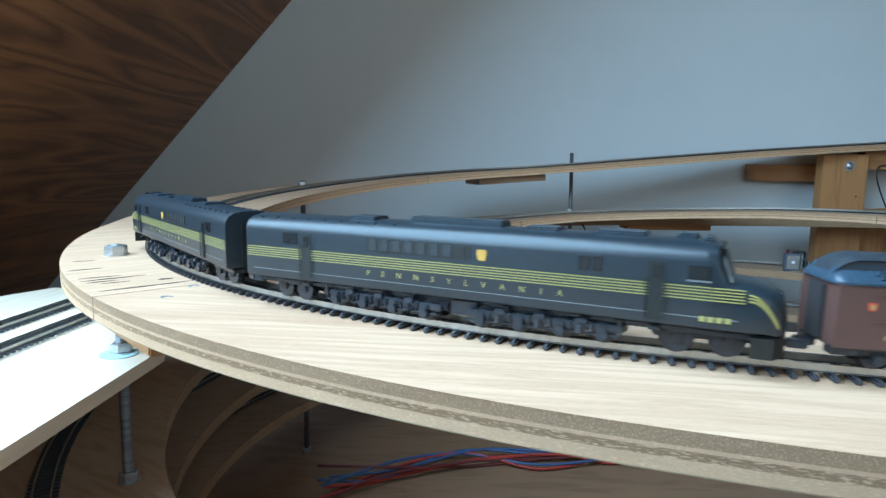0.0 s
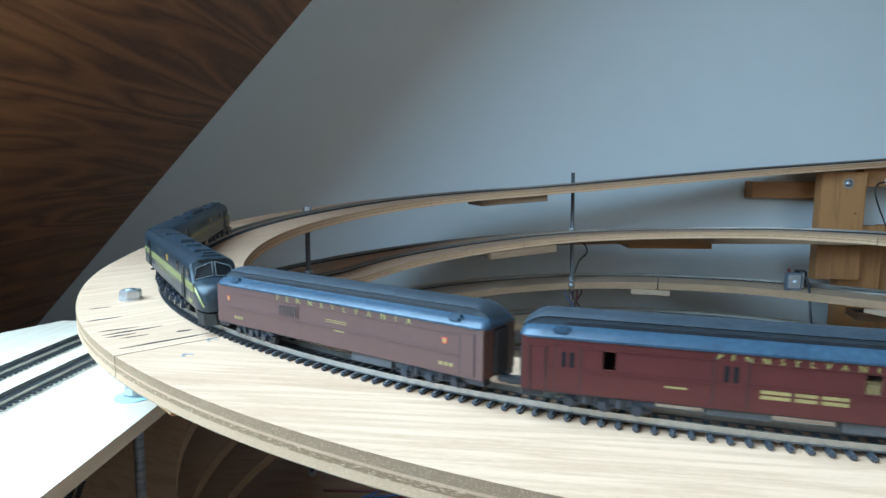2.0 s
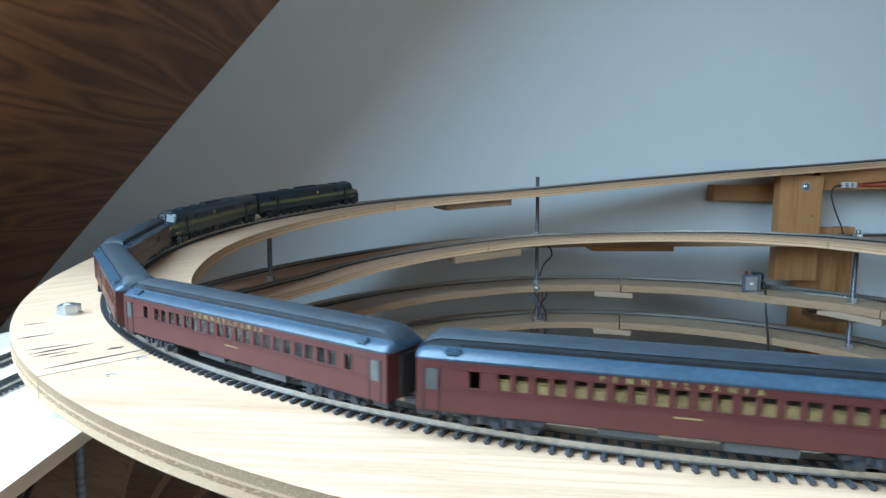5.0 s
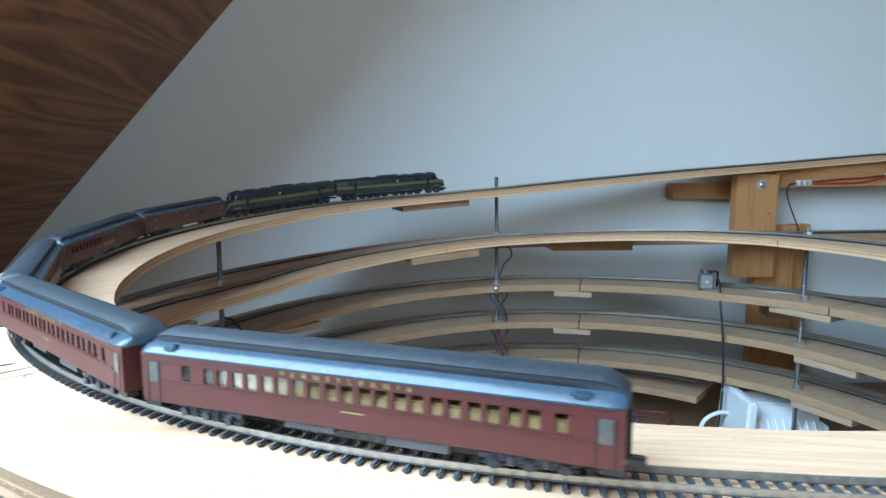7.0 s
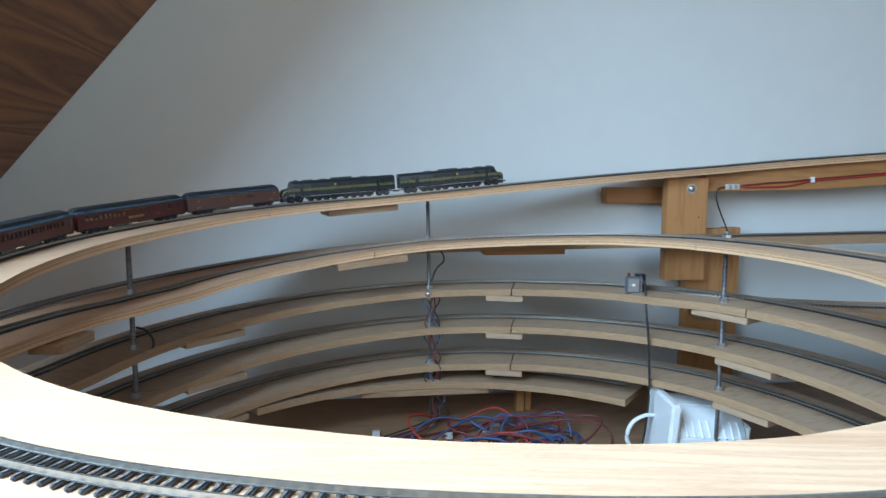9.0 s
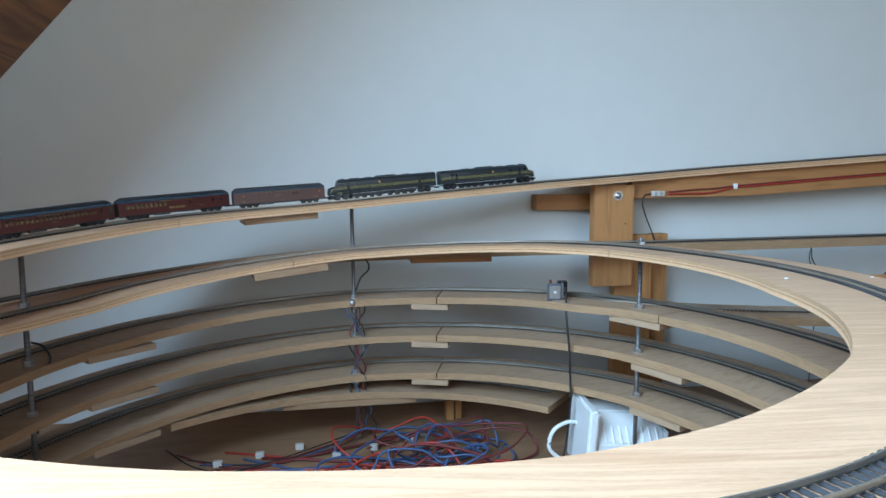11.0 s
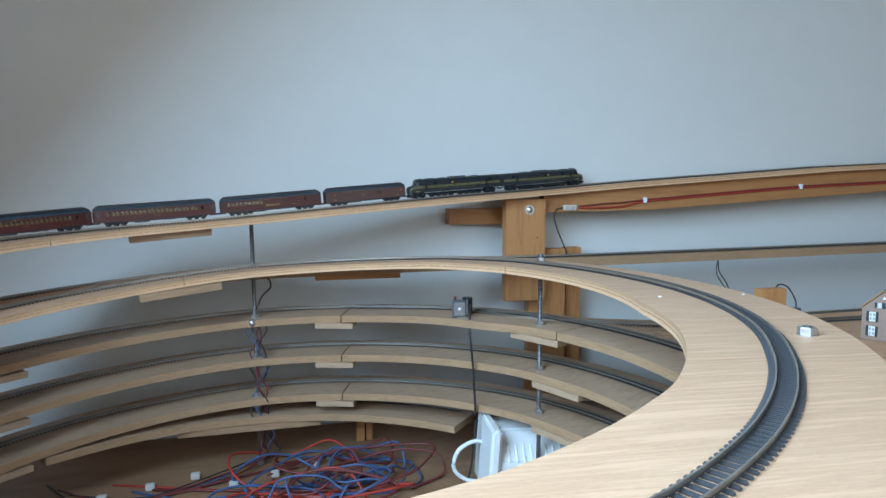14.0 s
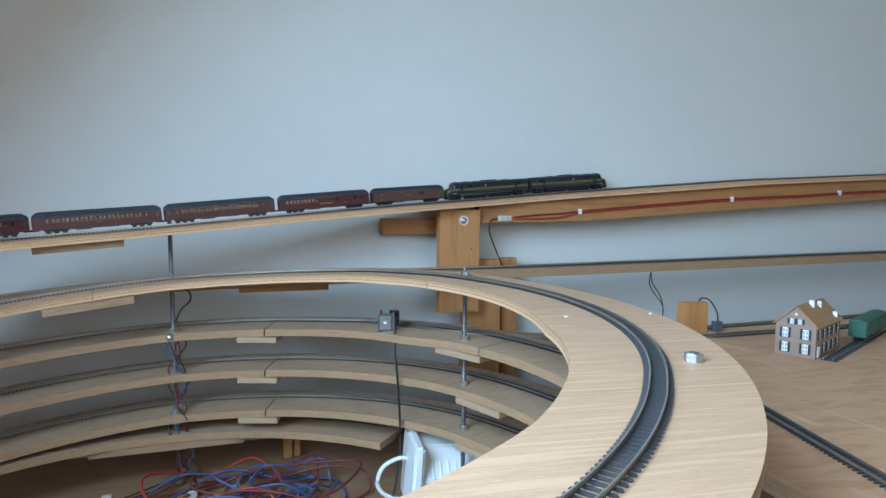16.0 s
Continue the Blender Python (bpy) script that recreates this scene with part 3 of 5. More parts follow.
def lay_track(label, points, single=None):
    """Two rails on ties; ties between two lengths are single pieces, the rest one joined part."""
    track = thing("model_track", label, "railway track", "model tracks")
    rails = [p + Vector((0, 0, 0.0037)) for p in points]
    for y in (-0.0045, 0.0045):
        bm = ribbon(bmesh.new(), *offset_lines(rails, y - 0.00038, y + 0.00038), 0.0019, 0, 1)
        part("rail", bm, (RAIL, RAIL_SIDE), track, "worn nickel rail")
        bm = ribbon(bmesh.new(), *offset_lines([p - Vector((0, 0, 0.0017)) for p in rails], y - 0.0007, y + 0.0007), 0.0003, 0, 0)
        part("rail_foot", bm, RAIL_FOOT, track)
    at, length = make_line(points)
    verts, faces = [], []
    cube = [tuple(v.co) for v in TIE_MESH.vertices]
    quads = [tuple(p.vertices) for p in TIE_MESH.polygons]
    for s in np.arange(0.004, length - 0.004, 0.0046):
        m = tie_pose(at, float(s))
        if single and single[0] < s < single[1]:
            ob = new("tie", TIE_MESH)
            ob.parent = track
            ob.matrix_basis = m
        else:
            base = len(verts)
            verts += [tuple(m @ Vector(c)) for c in cube]
            faces += [tuple(base + i for i in q) for q in quads]
    me = bpy.data.meshes.new("tie_run")
    me.from_pydata(verts, [], faces)
    me.materials.append(TIE)
    rows = new("tie_run", me)
    rows.parent = track
    tagged(rows, "black plastic ties in a long row", kind="stuff")
    return track


ZERO = float(UP_ZERO)


# ---- threaded rods with nuts ----
def hexagon(bm, x, y, z0, z1, r, turn=0.3):
    made = bmesh.ops.create_cone(bm, cap_ends=True, segments=6, radius1=r, radius2=r, depth=z1 - z0, matrix=Matrix.Translation((x, y, (z0 + z1) / 2)) @ Matrix.Rotation(turn, 4, "Z"))
    edges = [e for e in {e for v in made["verts"] for e in v.link_edges} if abs(e.verts[0].co.z - e.verts[1].co.z) < 1e-6]
    bmesh.ops.bevel(bm, geom=edges, offset=0.0005, segments=2, affect="EDGES")
    return bm


def rod(phi, top, levels, lean=(0.0, 0.0)):
    p = around(0.42, phi, 0)
    ob = thing("threaded_rod", "zinc-plated threaded rod with nuts carrying the helix boards", "threaded rod", "helix rods")

    def spot(z):
        return p.x + lean[0] * (1.0 - z), p.y + lean[1] * (1.0 - z)
    part("rod", cylinder(bmesh.new(), (*spot(0.685), 0.685), (*spot(top), top), 0.0029, 10), THREAD, ob, smooth=True)
    for z in (0.6855, *levels):
        x, y = spot(z)
        bm = cylinder(bmesh.new(), (x, y, z), (x, y, z + 0.001), 0.0062, 18)
        part("washer", bm, ZINC, ob)
        part("nut", hexagon(bmesh.new(), x, y, z + 0.0008, z + 0.0055, 0.0058, phi), ZINC, ob)
        if z > 0.7:
            part("nut", hexagon(bmesh.new(), x, y, z - 0.0165, z - 0.0117, 0.0058, phi + 0.4), ZINC, ob)


rod(0, 1.074, (low_z(-720), low_z(-360), low_z(0), up_z(0)), (0.012, -0.02))
rod(60, 1.0115, (low_z(-660), low_z(-300), low_z(60), 1.001))
rod(-60, 1.031, (low_z(-780), low_z(-420), low_z(-60), up_z(-60), up_z(300)))
rod(240, 1.006, (low_z(-840), low_z(-480), low_z(-120), 0.9455, 1.0))
rod(120, 1.006, (low_z(-600), low_z(-240), 1.0))
# pale blue disc painted in for the bluish flare at the nut
bm = bmesh.new()
cylinder(bm, (-0.364, -0.212, 0.9452), (-0.364, -0.212, 0.9456), 0.010, 20)
tagged(part("flare_patch", bm, FLARE_BLUE), "pale blue round patch painted for the flare under a nut on the board", "tape")

# ---- posts, arm and wall beam ----
post = thing("support_post", "pine post bolted under the ramp in front of the wall", "post")
part("upright", boxed(0.411, 0.483, 0.472, 0.492, 0.903, 1.0785, 0.0008), TIMBER, post)
part("arm", boxed(0.325, 0.470, 0.525, 0.5535, 1.034, 1.0618, 0.0008), BEAM, post)
bm = cylinder(bmesh.new(), (0.453, 0.4722, 1.0602), (0.453, 0.4708, 1.0602), 0.0085, 20)
part("washer", bm, ZINC, post)
bm = bmesh.new()
bmesh.ops.create_uvsphere(bm, u_segments=14, v_segments=8, radius=0.0055, matrix=Matrix.Translation((0.453, 0.4712, 1.0602)) @ Matrix.Diagonal((1, 0.55, 1, 1)))
part("bolt_head", bm, ZINC, post, "domed zinc bolt head", smooth=True)
bm = cylinder(bmesh.new(), (0.468, 0.4721, 1.012), (0.468, 0.4716, 1.012), 0.0014, 10)
part("screw_hole", bm, GOUGE, post)
part("rear_upright", boxed(0.462, 0.532, 0.4945, 0.514, 0.686, 0.99, 0.0008), TIMBER, post)
part("spacer", boxed(0.543, 0.572, 0.5145, 0.534, 0.686, 0.990, 0.0008), TIMBER, post)
stub = thing("base_post", "short pine post standing on the base board", "post")
part("post", boxed(0.152, 0.165, 0.458, 0.480, 0.686, 0.7515, 0.0006), TIMBER, stub)
part("post", boxed(0.168, 0.178, 0.462, 0.484, 0.686, 0.7515, 0.0006), TIMBER, stub)

beam_line = [p for p in UP_LINE[RAMP_FROM:] if p.x > 0.484]
bm = bmesh.new()
rows = []
for p in beam_line:
    bottom = float(np.interp(p.x, (0.484, 0.70, 1.03, 1.43, 2.4), (1.055, 1.0585, 1.079, 1.103, 1.13)))
    top = p.z - 0.0094
    rows.append([bm.verts.new(v) for v in ((p.x, 0.488, bottom), (p.x, 0.488, top), (p.x, 0.506, top), (p.x, 0.506, bottom))])
for a, b in zip(rows, rows[1:]):
    for k in range(4):
        bm.faces.new((a[k], a[(k + 1) % 4], b[(k + 1) % 4], b[k]))
bm.faces.new(rows[0]), bm.faces.new(rows[-1])
tagged(part("ramp_beam", bm, BEAM), "long brown pine beam under the wall ramp", "beam")

cable = thing("red_feed_cable", "red two-core feed cable clipped along the wooden beam", "cable")
route = [(0.552, 0.4855, 1.0625), (0.60, 0.485, 1.063), (0.64, 0.4855, 1.065), (0.682, 0.4855, 1.0735), (0.74, 0.4855, 1.078), (0.85, 0.4855, 1.0865), (1.02, 0.4855, 1.0985), (1.2, 0.4855, 1.107), (1.4, 0.4855, 1.118), (1.8, 0.4855, 1.13), (2.38, 0.4855, 1.15)]
part("core", tube(bmesh.new(), spline(route, 6), 0.0017), WIRE_RED, cable, smooth=True)
part("core", tube(bmesh.new(), spline([(x, y + 0.0005, z + 0.0027 + (0.004 if 0.57 < x < 0.66 else 0)) for x, y, z in route], 6), 0.0015), WIRE_DARK_RED, cable, smooth=True)
for x, z in ((0.682, 1.075), (1.021, 1.1), (1.30, 1.1155), (1.65, 1.128)):
    part("clip", boxed(x - 0.0035, x + 0.0035, 0.4825, 0.4878, z - 0.0045, z + 0.0055, 0.0006), WHITE, cable, "white plastic cable clip")
part("connector", boxed(0.521, 0.546, 0.4825, 0.4875, 1.0585, 1.068, 0.0008), CLEAR_PLASTIC, cable, "pale terminal connector")
part("terminal", boxed(0.526, 0.531, 0.4815, 0.4824, 1.060, 1.0665), ZINC, cable)
part("terminal", boxed(0.536, 0.541, 0.4815, 0.4824, 1.060, 1.0665), ZINC, cable)
part("tail_wire", tube(bmesh.new(), spline([(0.522, 0.485, 1.063), (0.508, 0.483, 1.060), (0.502, 0.479, 1.045), (0.510, 0.478, 1.02), (0.520, 0.476, 0.996), (0.525, 0.475, 0.982)], 6), 0.0012), WIRE_BLACK, cable, smooth=True)

# ---- switch, cables and power supply in the helix ----
switch = thing("slide_switch", "small grey slide switch on the helix with black cable", "switch")
m = pose(0.283, 0.303, 0.9165, 0, 0, -12) @ Matrix.Scale(0.85, 4)
for name, bm, mat in (("housing", boxed(-0.013, 0.010, -0.007, 0.006, 0.0, 0.027, 0.0015), SWITCH_GREY), ("rear_block", boxed(0.0045, 0.021, 0.0065, 0.02, 0.006, 0.030, 0.001), DARK_PLASTIC),
                      ("slider", boxed(-0.004, 0.001, -0.010, -0.0086, 0.012, 0.016, 0.0005), WHITE), ("face_plate", boxed(-0.0105, 0.0075, -0.0085, -0.0072, 0.003, 0.0245, 0.0006), ZINC), ("clip", boxed(0.0105, 0.0125, -0.008, 0.018, 0.004, 0.0285, 0.0004), ZINC), ("foot", boxed(-0.015, 0.012, -0.010, -0.0015, -0.004, -0.0002, 0.0006), DARK_PLASTIC), ("terminal", boxed(-0.010, -0.006, -0.001, 0.004, 0.0272, 0.033, 0.0004), DARK_RED)):
    part(name, bm, mat, switch).matrix_basis = m
part("cable", tube(bmesh.new(), spline([(0.296, 0.300, 0.934), (0.291, 0.282, 0.928), (0.287, 0.268, 0.90), (0.290, 0.262, 0.85), (0.293, 0.262, 0.78), (0.288, 0.262, 0.72), (0.280, 0.262, 0.6866)], 8), 0.0016), WIRE_BLACK, switch, smooth=True)

supply = thing("power_supply", "white plastic mains power supply with vent slots and a white cord", "power supply")
bm = bmesh.new()        # a long housing whose shoulder slopes to the front
profile = [(-0.034, 0.0), (-0.031, 0.038), (-0.004, 0.066), (0.026, 0.070), (0.034, 0.0)]
ends = [[bm.verts.new((x, y, z)) for y, z in profile] for x in (-0.046, 0.034)]
for v in ends[1]:
    v.co.y *= 0.94
bm.faces.new(ends[0]), bm.faces.new(ends[1])
for k in range(5):
    bm.faces.new((ends[0][k], ends[0][(k + 1) % 5], ends[1][(k + 1) % 5], ends[1][k]))
bmesh.ops.bevel(bm, geom=bm.edges[:], offset=0.0022, segments=3, affect="EDGES")
part("housing", bm, WHITE, supply)
for k in range(8):      # raised ribs on the lower half of the shoulder
    x = -0.034 + k * 0.0085
    part("vent_rib", tube(bmesh.new(), [(x, -0.0305, 0.0385), (x, -0.0165, 0.0530)], 0.0013, 6), WHITE, supply)
part("plug_face", boxed(-0.058, -0.0464, -0.038, 0.036, -0.003, 0.076, 0.003), WHITE, supply, "thick white end plate")
part("end_cap", boxed(0.0342, 0.039, -0.024, 0.024, 0.004, 0.052, 0.002), WHITE, supply)
supply.matrix_basis = pose(0.366, 0.244, 0.6905, 0, 4, -5) @ Matrix.Scale(1.2, 4)
part("cord", tube(bmesh.new(), [supply.matrix_basis.inverted() @ v for v in spline([(0.308, 0.262, 0.748), (0.290, 0.260, 0.752), (0.268, 0.258, 0.742), (0.262, 0.258, 0.718), (0.280, 0.258, 0.700), (0.310, 0.256, 0.694)], 8)], 0.0024), WHITE, supply, smooth=True)

rng = random.Random(4)
pile = [("red_wire", WIRE_RED, "red"), ("blue_wire", WIRE_BLUE, "blue"), ("dark_wire", WIRE_DARK_RED, "dark red")]
for k in range(19):
    name, mat, word = pile[(k * 5 + k // 3) % 3 if k % 4 else 1]
    x, y = rng.uniform(0.02, 0.17), rng.uniform(0.24, 0.36)
    ang, pts = rng.uniform(0, 6.28), []
    a, b = rng.uniform(0.05, 0.11), rng.uniform(0.03, 0.065)
    for j in range(9):
        ang += rng.uniform(0.55, 0.95)
        px = x + a * math.cos(ang) * (1 + rng.uniform(-0.15, 0.15))
        py = y + b * math.sin(ang) * (1 + rng.uniform(-0.15, 0.15))
        pts.append((px, py, 0.687 + 0.034 * rng.random() * (1 if 0.2 < j / 9 < 0.8 else 0.2)))
    if k % 3 == 0:
        pts.append((-0.12 - 0.1 * rng.random(), 0.30 + 0.1 * rng.random(), 0.687))
    tagged(part(name, tube(bmesh.new(), spline(pts, 7), 0.0017), mat, smooth=True), word + " loose wire looped on the base board", "wire", "wire pile")
for k in range(8):       # long strands that run out of the pile towards the front
    name, mat, word = pile[(0, 1, 2, 0, 0, 1, 2, 1)[k]]
    pts = [(x + rng.uniform(-0.015, 0.015), y + rng.uniform(-0.022, 0.022), 0.688 + 0.012 * rng.random()) for x, y in ((0.12, 0.26), (0.04, 0.20), (-0.06, 0.19), (-0.16, 0.185), (-0.25, 0.145), (-0.33, 0.07 + 0.01 * k))]
    tagged(part(name, tube(bmesh.new(), spline(pts, 7), 0.0017), mat, smooth=True), word + " long wire lying across the base board", "wire", "wire pile")
for k in range(7):
    x, y = (-0.20 + 0.055 * k, 0.34 + 0.02 * (k % 3)) if k < 6 else (0.10, 0.40)
    tagged(part("terminal_block", boxed(x, x + 0.012, y, y + 0.008, 0.6855, 0.694, 0.0008), CLEAR_PLASTIC), "small pale terminal block on the base board", "terminal block", "terminal blocks")
for k, mat in enumerate((WIRE_DARK_RED, WIRE_BLUE, WIRE_BLACK, WIRE_DARK_RED, WIRE_BLACK)):
    pts, ang = [], k * 1.3
    for j in range(13):
        z = 0.905 - j * 0.0172
        ang += 0.8 + 0.2 * (k % 2)
        r = 0.005 + 0.007 * (j % 3 == k % 3) + 0.003 * (k % 3)
        pts.append((0.012 * (1 - z) * 3.2 + r * math.cos(ang), 0.414 - (1 - z) * 0.02 + r * 0.8 * math.sin(ang), z))
    pts += [(-0.03 - 0.03 * k, 0.37 - 0.012 * k, 0.69), (-0.10 - 0.03 * k, 0.34, 0.687), (-0.2 - 0.02 * k, 0.33 + 0.02 * k, 0.687)]
    tagged(part("drop_wire", tube(bmesh.new(), spline(pts, 6), 0.0011), mat, smooth=True), "thin wire wound down a threaded rod", "wire", "drop wires")
tagged(part("track_feed_wire", tube(bmesh.new(), spline([(0.012, 0.43, 0.968), (0.022, 0.425, 0.962), (0.024, 0.42, 0.95), (0.012, 0.416, 0.938), (0.004, 0.41, 0.92)], 6), 0.0013), WIRE_BLACK, smooth=True), "black feed wire looping down beside a rod", "wire")
tagged(part("track_feed_wire", tube(bmesh.new(), spline([(-0.362, 0.215, 0.905), (-0.35, 0.215, 0.90), (-0.342, 0.212, 0.885), (-0.352, 0.21, 0.868), (-0.365, 0.21, 0.862), (-0.36, 0.212, 0.80)], 6), 0.0013), WIRE_BLACK, smooth=True), "black feed wire looping down beside a rod", "wire")
bm = bmesh.new()
bmesh.ops.create_uvsphere(bm, u_segments=12, v_segments=8, radius=0.0055, matrix=Matrix.Translation((-0.002, 0.402, 0.902)))
tagged(part("wire_nut", bm, ZINC, smooth=True), "shiny round wire cap tied to the rod", "wire cap")
for k in (0, 1):
    tagged(part("hanging_wire", tube(bmesh.new(), spline([(0.812, 0.448, 0.968), (0.810 + 0.006 * k, 0.449, 0.945), (0.822 + 0.01 * k, 0.45, 0.925), (0.842, 0.45, 0.90), (0.842, 0.452, 0.872), (0.83, 0.455, 0.80), (0.83, 0.455, 0.6853)], 6), 0.0009), WIRE_BLACK, smooth=True), "thin dark wire hanging under the ramp", "wire", "hanging wires")

# ---- the village board ----
house = thing("model_house", "small brown two-storey model house with shutters and a tan roof", "model house")
W, D, EAVE, PEAK = 0.042, 0.086, 0.036, 0.056
bm = bmesh.new()
prof = [(-W / 2, 0), (W / 2, 0), (W / 2, EAVE), (0, PEAK), (-W / 2, EAVE)]
ends = [[bm.verts.new((x, y, z)) for x, z in prof] for y in (0, D)]
bm.faces.new(ends[0]), bm.faces.new(ends[1])
for k in range(5):
    bm.faces.new((ends[0][k], ends[0][(k + 1) % 5], ends[1][(k + 1) % 5], ends[1][k]))
part("wall", bm, HOUSE_WALL, house)
for s in (-1, 1):
    bm = bmesh.new()
    a, b = Vector((s * (W / 2 + 0.002), 0, EAVE - 0.0012)), Vector((0, 0, PEAK + 0.0008))
    n = Vector((s * 0.69, 0, 0.72)) * 0.0014
    vs = [[bm.verts.new(p + Vector((0, y, 0))) for p in (a, b, b + n, a + n)] for y in (-0.002, D + 0.002)]
    bm.faces.new(vs[0]), bm.faces.new(vs[1])
    for k in range(4):
        bm.faces.new((vs[0][k], vs[0][(k + 1) % 4], vs[1][(k + 1) % 4], vs[1][k]))
    part("roof_side", bm, HOUSE_ROOF, house)


def house_window(x, y, z, w, h, side, shutters=True):
    """A window on the gable (side 0) or on the long wall (side 1)."""
    m = pose(x, y, z) if side == 0 else pose(x, y, z, 0, 0, 90)
    win = part("window", boxed(-w / 2, w / 2, -0.0009, 0.0004, 0, h, 0.0002), WHITE, house, "white sash window")
    win.matrix_basis = m
    for gx, gz in ((-0.25, 0.27), (0.25, 0.27), (-0.25, 0.73), (0.25, 0.73)):
        part("pane", boxed((gx - 0.17) * w, (gx + 0.17) * w, -0.0011, -0.00092, (gz - 0.17) * h, (gz + 0.17) * h), PANE, win)
    if shutters:
        for s in (-1, 1):
            part("shutter", boxed(s * (w / 2 + 0.0013) - 0.0012, s * (w / 2 + 0.0013) + 0.0012, -0.0011, 0.0003, -0.0005, h + 0.0005, 0.0002), SHUTTER_DARK, win, "dark shutter")


for z in (0.005, 0.0215):
    for x in (-0.0105, 0.0105):
        house_window(x, 0, z, 0.0062, 0.0105, 0)
    for k in range(5):
        if z > 0.01 or k:
            house_window(W / 2, 0.010 + k * 0.0162, z, 0.0055, 0.0100, 1)
for x in (-0.0042, 0.0042):
    house_window(x, 0, 0.0375, 0.0042, 0.0055, 0)
part("door", boxed(W / 2 - 0.0003, W / 2 + 0.0008, 0.006, 0.0125, 0.0005, 0.0135, 0.0002), WHITE, house, "white door")
bm = bmesh.new()
bmesh.ops.create_uvsphere(bm, u_segments=10, v_segments=6, radius=0.0016, matrix=Matrix.Translation((0, -0.0003, 0.0485)))
part("gable_disc", bm, WHITE, house, "white round gable ornament", smooth=True)
for x, y, z, w in ((0.004, 0.038, 0.0525, 0.005), (0.0065, 0.056, 0.050, 0.004), (0.0185, 0.074, 0.037, 0.0045)):
    part("chimney", boxed(x - w / 2, x + w / 2, y - w / 2, y + w / 2, z, z + 0.0085, 0.0004), WHITE, house, "white block on the roof")
house.matrix_basis = pose(0.694, 0.020, 0.9224, 0, 0, -65)

wagon_dir = math.degrees(math.atan2(0.055, 0.112))
wagon = thing("model_boxcar", "green model boxcar standing on a short siding", "model train")
part("body", boxed(0, 0.105, -0.0095, 0.0095, 0.006, 0.0245, 0.0007), WAGON_GREEN, wagon)
bm = bmesh.new()
arc = [(0.0102, 0.0245), (0.0095, 0.0256), (0.006, 0.0272), (0, 0.0280), (-0.006, 0.0272), (-0.0095, 0.0256), (-0.0102, 0.0245)]
vs = [[bm.verts.new((x, y, z)) for y, z in arc] for x in (-0.0008, 0.1058)]
bm.faces.new(vs[0]), bm.faces.new(vs[1])
for k in range(7):
    bm.faces.new((vs[0][k], vs[0][(k + 1) % 7], vs[1][(k + 1) % 7], vs[1][k]))
part("roof", bm, WAGON_GREEN, wagon)
for x in (0.035, 0.07):
    part("door", boxed(x - 0.009, x + 0.009, -0.0103, -0.0093, 0.0065, 0.023, 0.0002), WAGON_GREEN, wagon)
for k in range(9):
    part("rib", boxed(0.004 + k * 0.012, 0.005 + k * 0.012, -0.0099, 0.0099, 0.0065, 0.0243), WAGON_GREEN, wagon)
for x in (0.018, 0.087):
    bm = boxed(x - 0.009, x + 0.009, -0.0062, 0.0062, 0.0022, 0.0058, 0.0006)
    for dx in (-0.0055, 0.0055):
        for y in (-0.0045, 0.0045):
            cylinder(bm, (x + dx, y - 0.001, 0.0028), (x + dx, y + 0.001, 0.0028), 0.0028, 12)
    part("truck", bm, DARK_PLASTIC, wagon)
part("coupler", boxed(-0.006, 0.001, -0.0012, 0.0012, 0.004, 0.006, 0.0003), DARK_PLASTIC, wagon)
wagon.matrix_basis = pose(0.818, 0.0445, 0.922 + 0.0037, 0, 0, wagon_dir)

block = thing("terminal_post", "pine block with a grey connector and looping black wire", "wooden block")
part("block", boxed(0.648, 0.686, 0.150, 0.166, 0.9222, 0.963, 0.0008), TIMBER, block)
part("connector", boxed(0.700, 0.712, 0.152, 0.160, 0.9222, 0.936, 0.0006), SWITCH_GREY, block)
part("wire", tube(bmesh.new(), spline([(0.682, 0.1675, 0.960), (0.690, 0.168, 0.966), (0.702, 0.166, 0.962), (0.709, 0.160, 0.946), (0.708, 0.157, 0.935)], 6), 0.001), WIRE_BLACK, block, smooth=True)


# ---- the train ----
def text_mesh(words, size, spread):
    curve = bpy.data.curves.new("lettering", "FONT")
    curve.body, curve.size, curve.space_character, curve.extrude = words, size, spread, 0.00006
    curve.align_x, curve.resolution_u = "CENTER", 2
    ob = new("lettering_source", curve)
    bpy.context.view_layer.update()
    me = bpy.data.meshes.new_from_object(ob.evaluated_get(bpy.context.evaluated_depsgraph_get()))
    bpy.data.objects.remove(ob)
    me.materials.clear()
    me.materials.append(GOLD)
    return me


LOCO_TEXT, CAR_TEXT, COACH_TEXT = text_mesh("PENNSYLVANIA", 0.0024, 4.5), text_mesh("PENNSYLVANIA", 0.0030, 3.6), text_mesh("PENNSYLVANIA", 0.0023, 2.9)


def letter(me, parent, x, z, hw, sides=(1, -1)):
    for s in sides:
        ob = new("lettering", me)
        ob.parent = parent
        ob.matrix_basis = pose(x, s * (hw + 0.0001), z, 90, 0, 180 if s > 0 else 0)
        tagged(ob, "gold painted railway lettering")


def loft(bm, stations):
    """Skins closed half profiles (y, z), mirrored, from station to station along x."""
    rows = []
    for x, half in stations:
        full = list(half) + [(-y, z) for y, z in reversed(half) if y > 1e-6]
        rows.append([bm.verts.new((x, y, z)) for y, z in full])
    n = len(rows[0])
    for a, b in zip(rows, rows[1:]):
        for k in range(n):
            bm.faces.new((a[k], a[(k + 1) % n], b[(k + 1) % n], b[k]))
    bm.faces.new(rows[0]), bm.faces.new(rows[-1])
    return bm


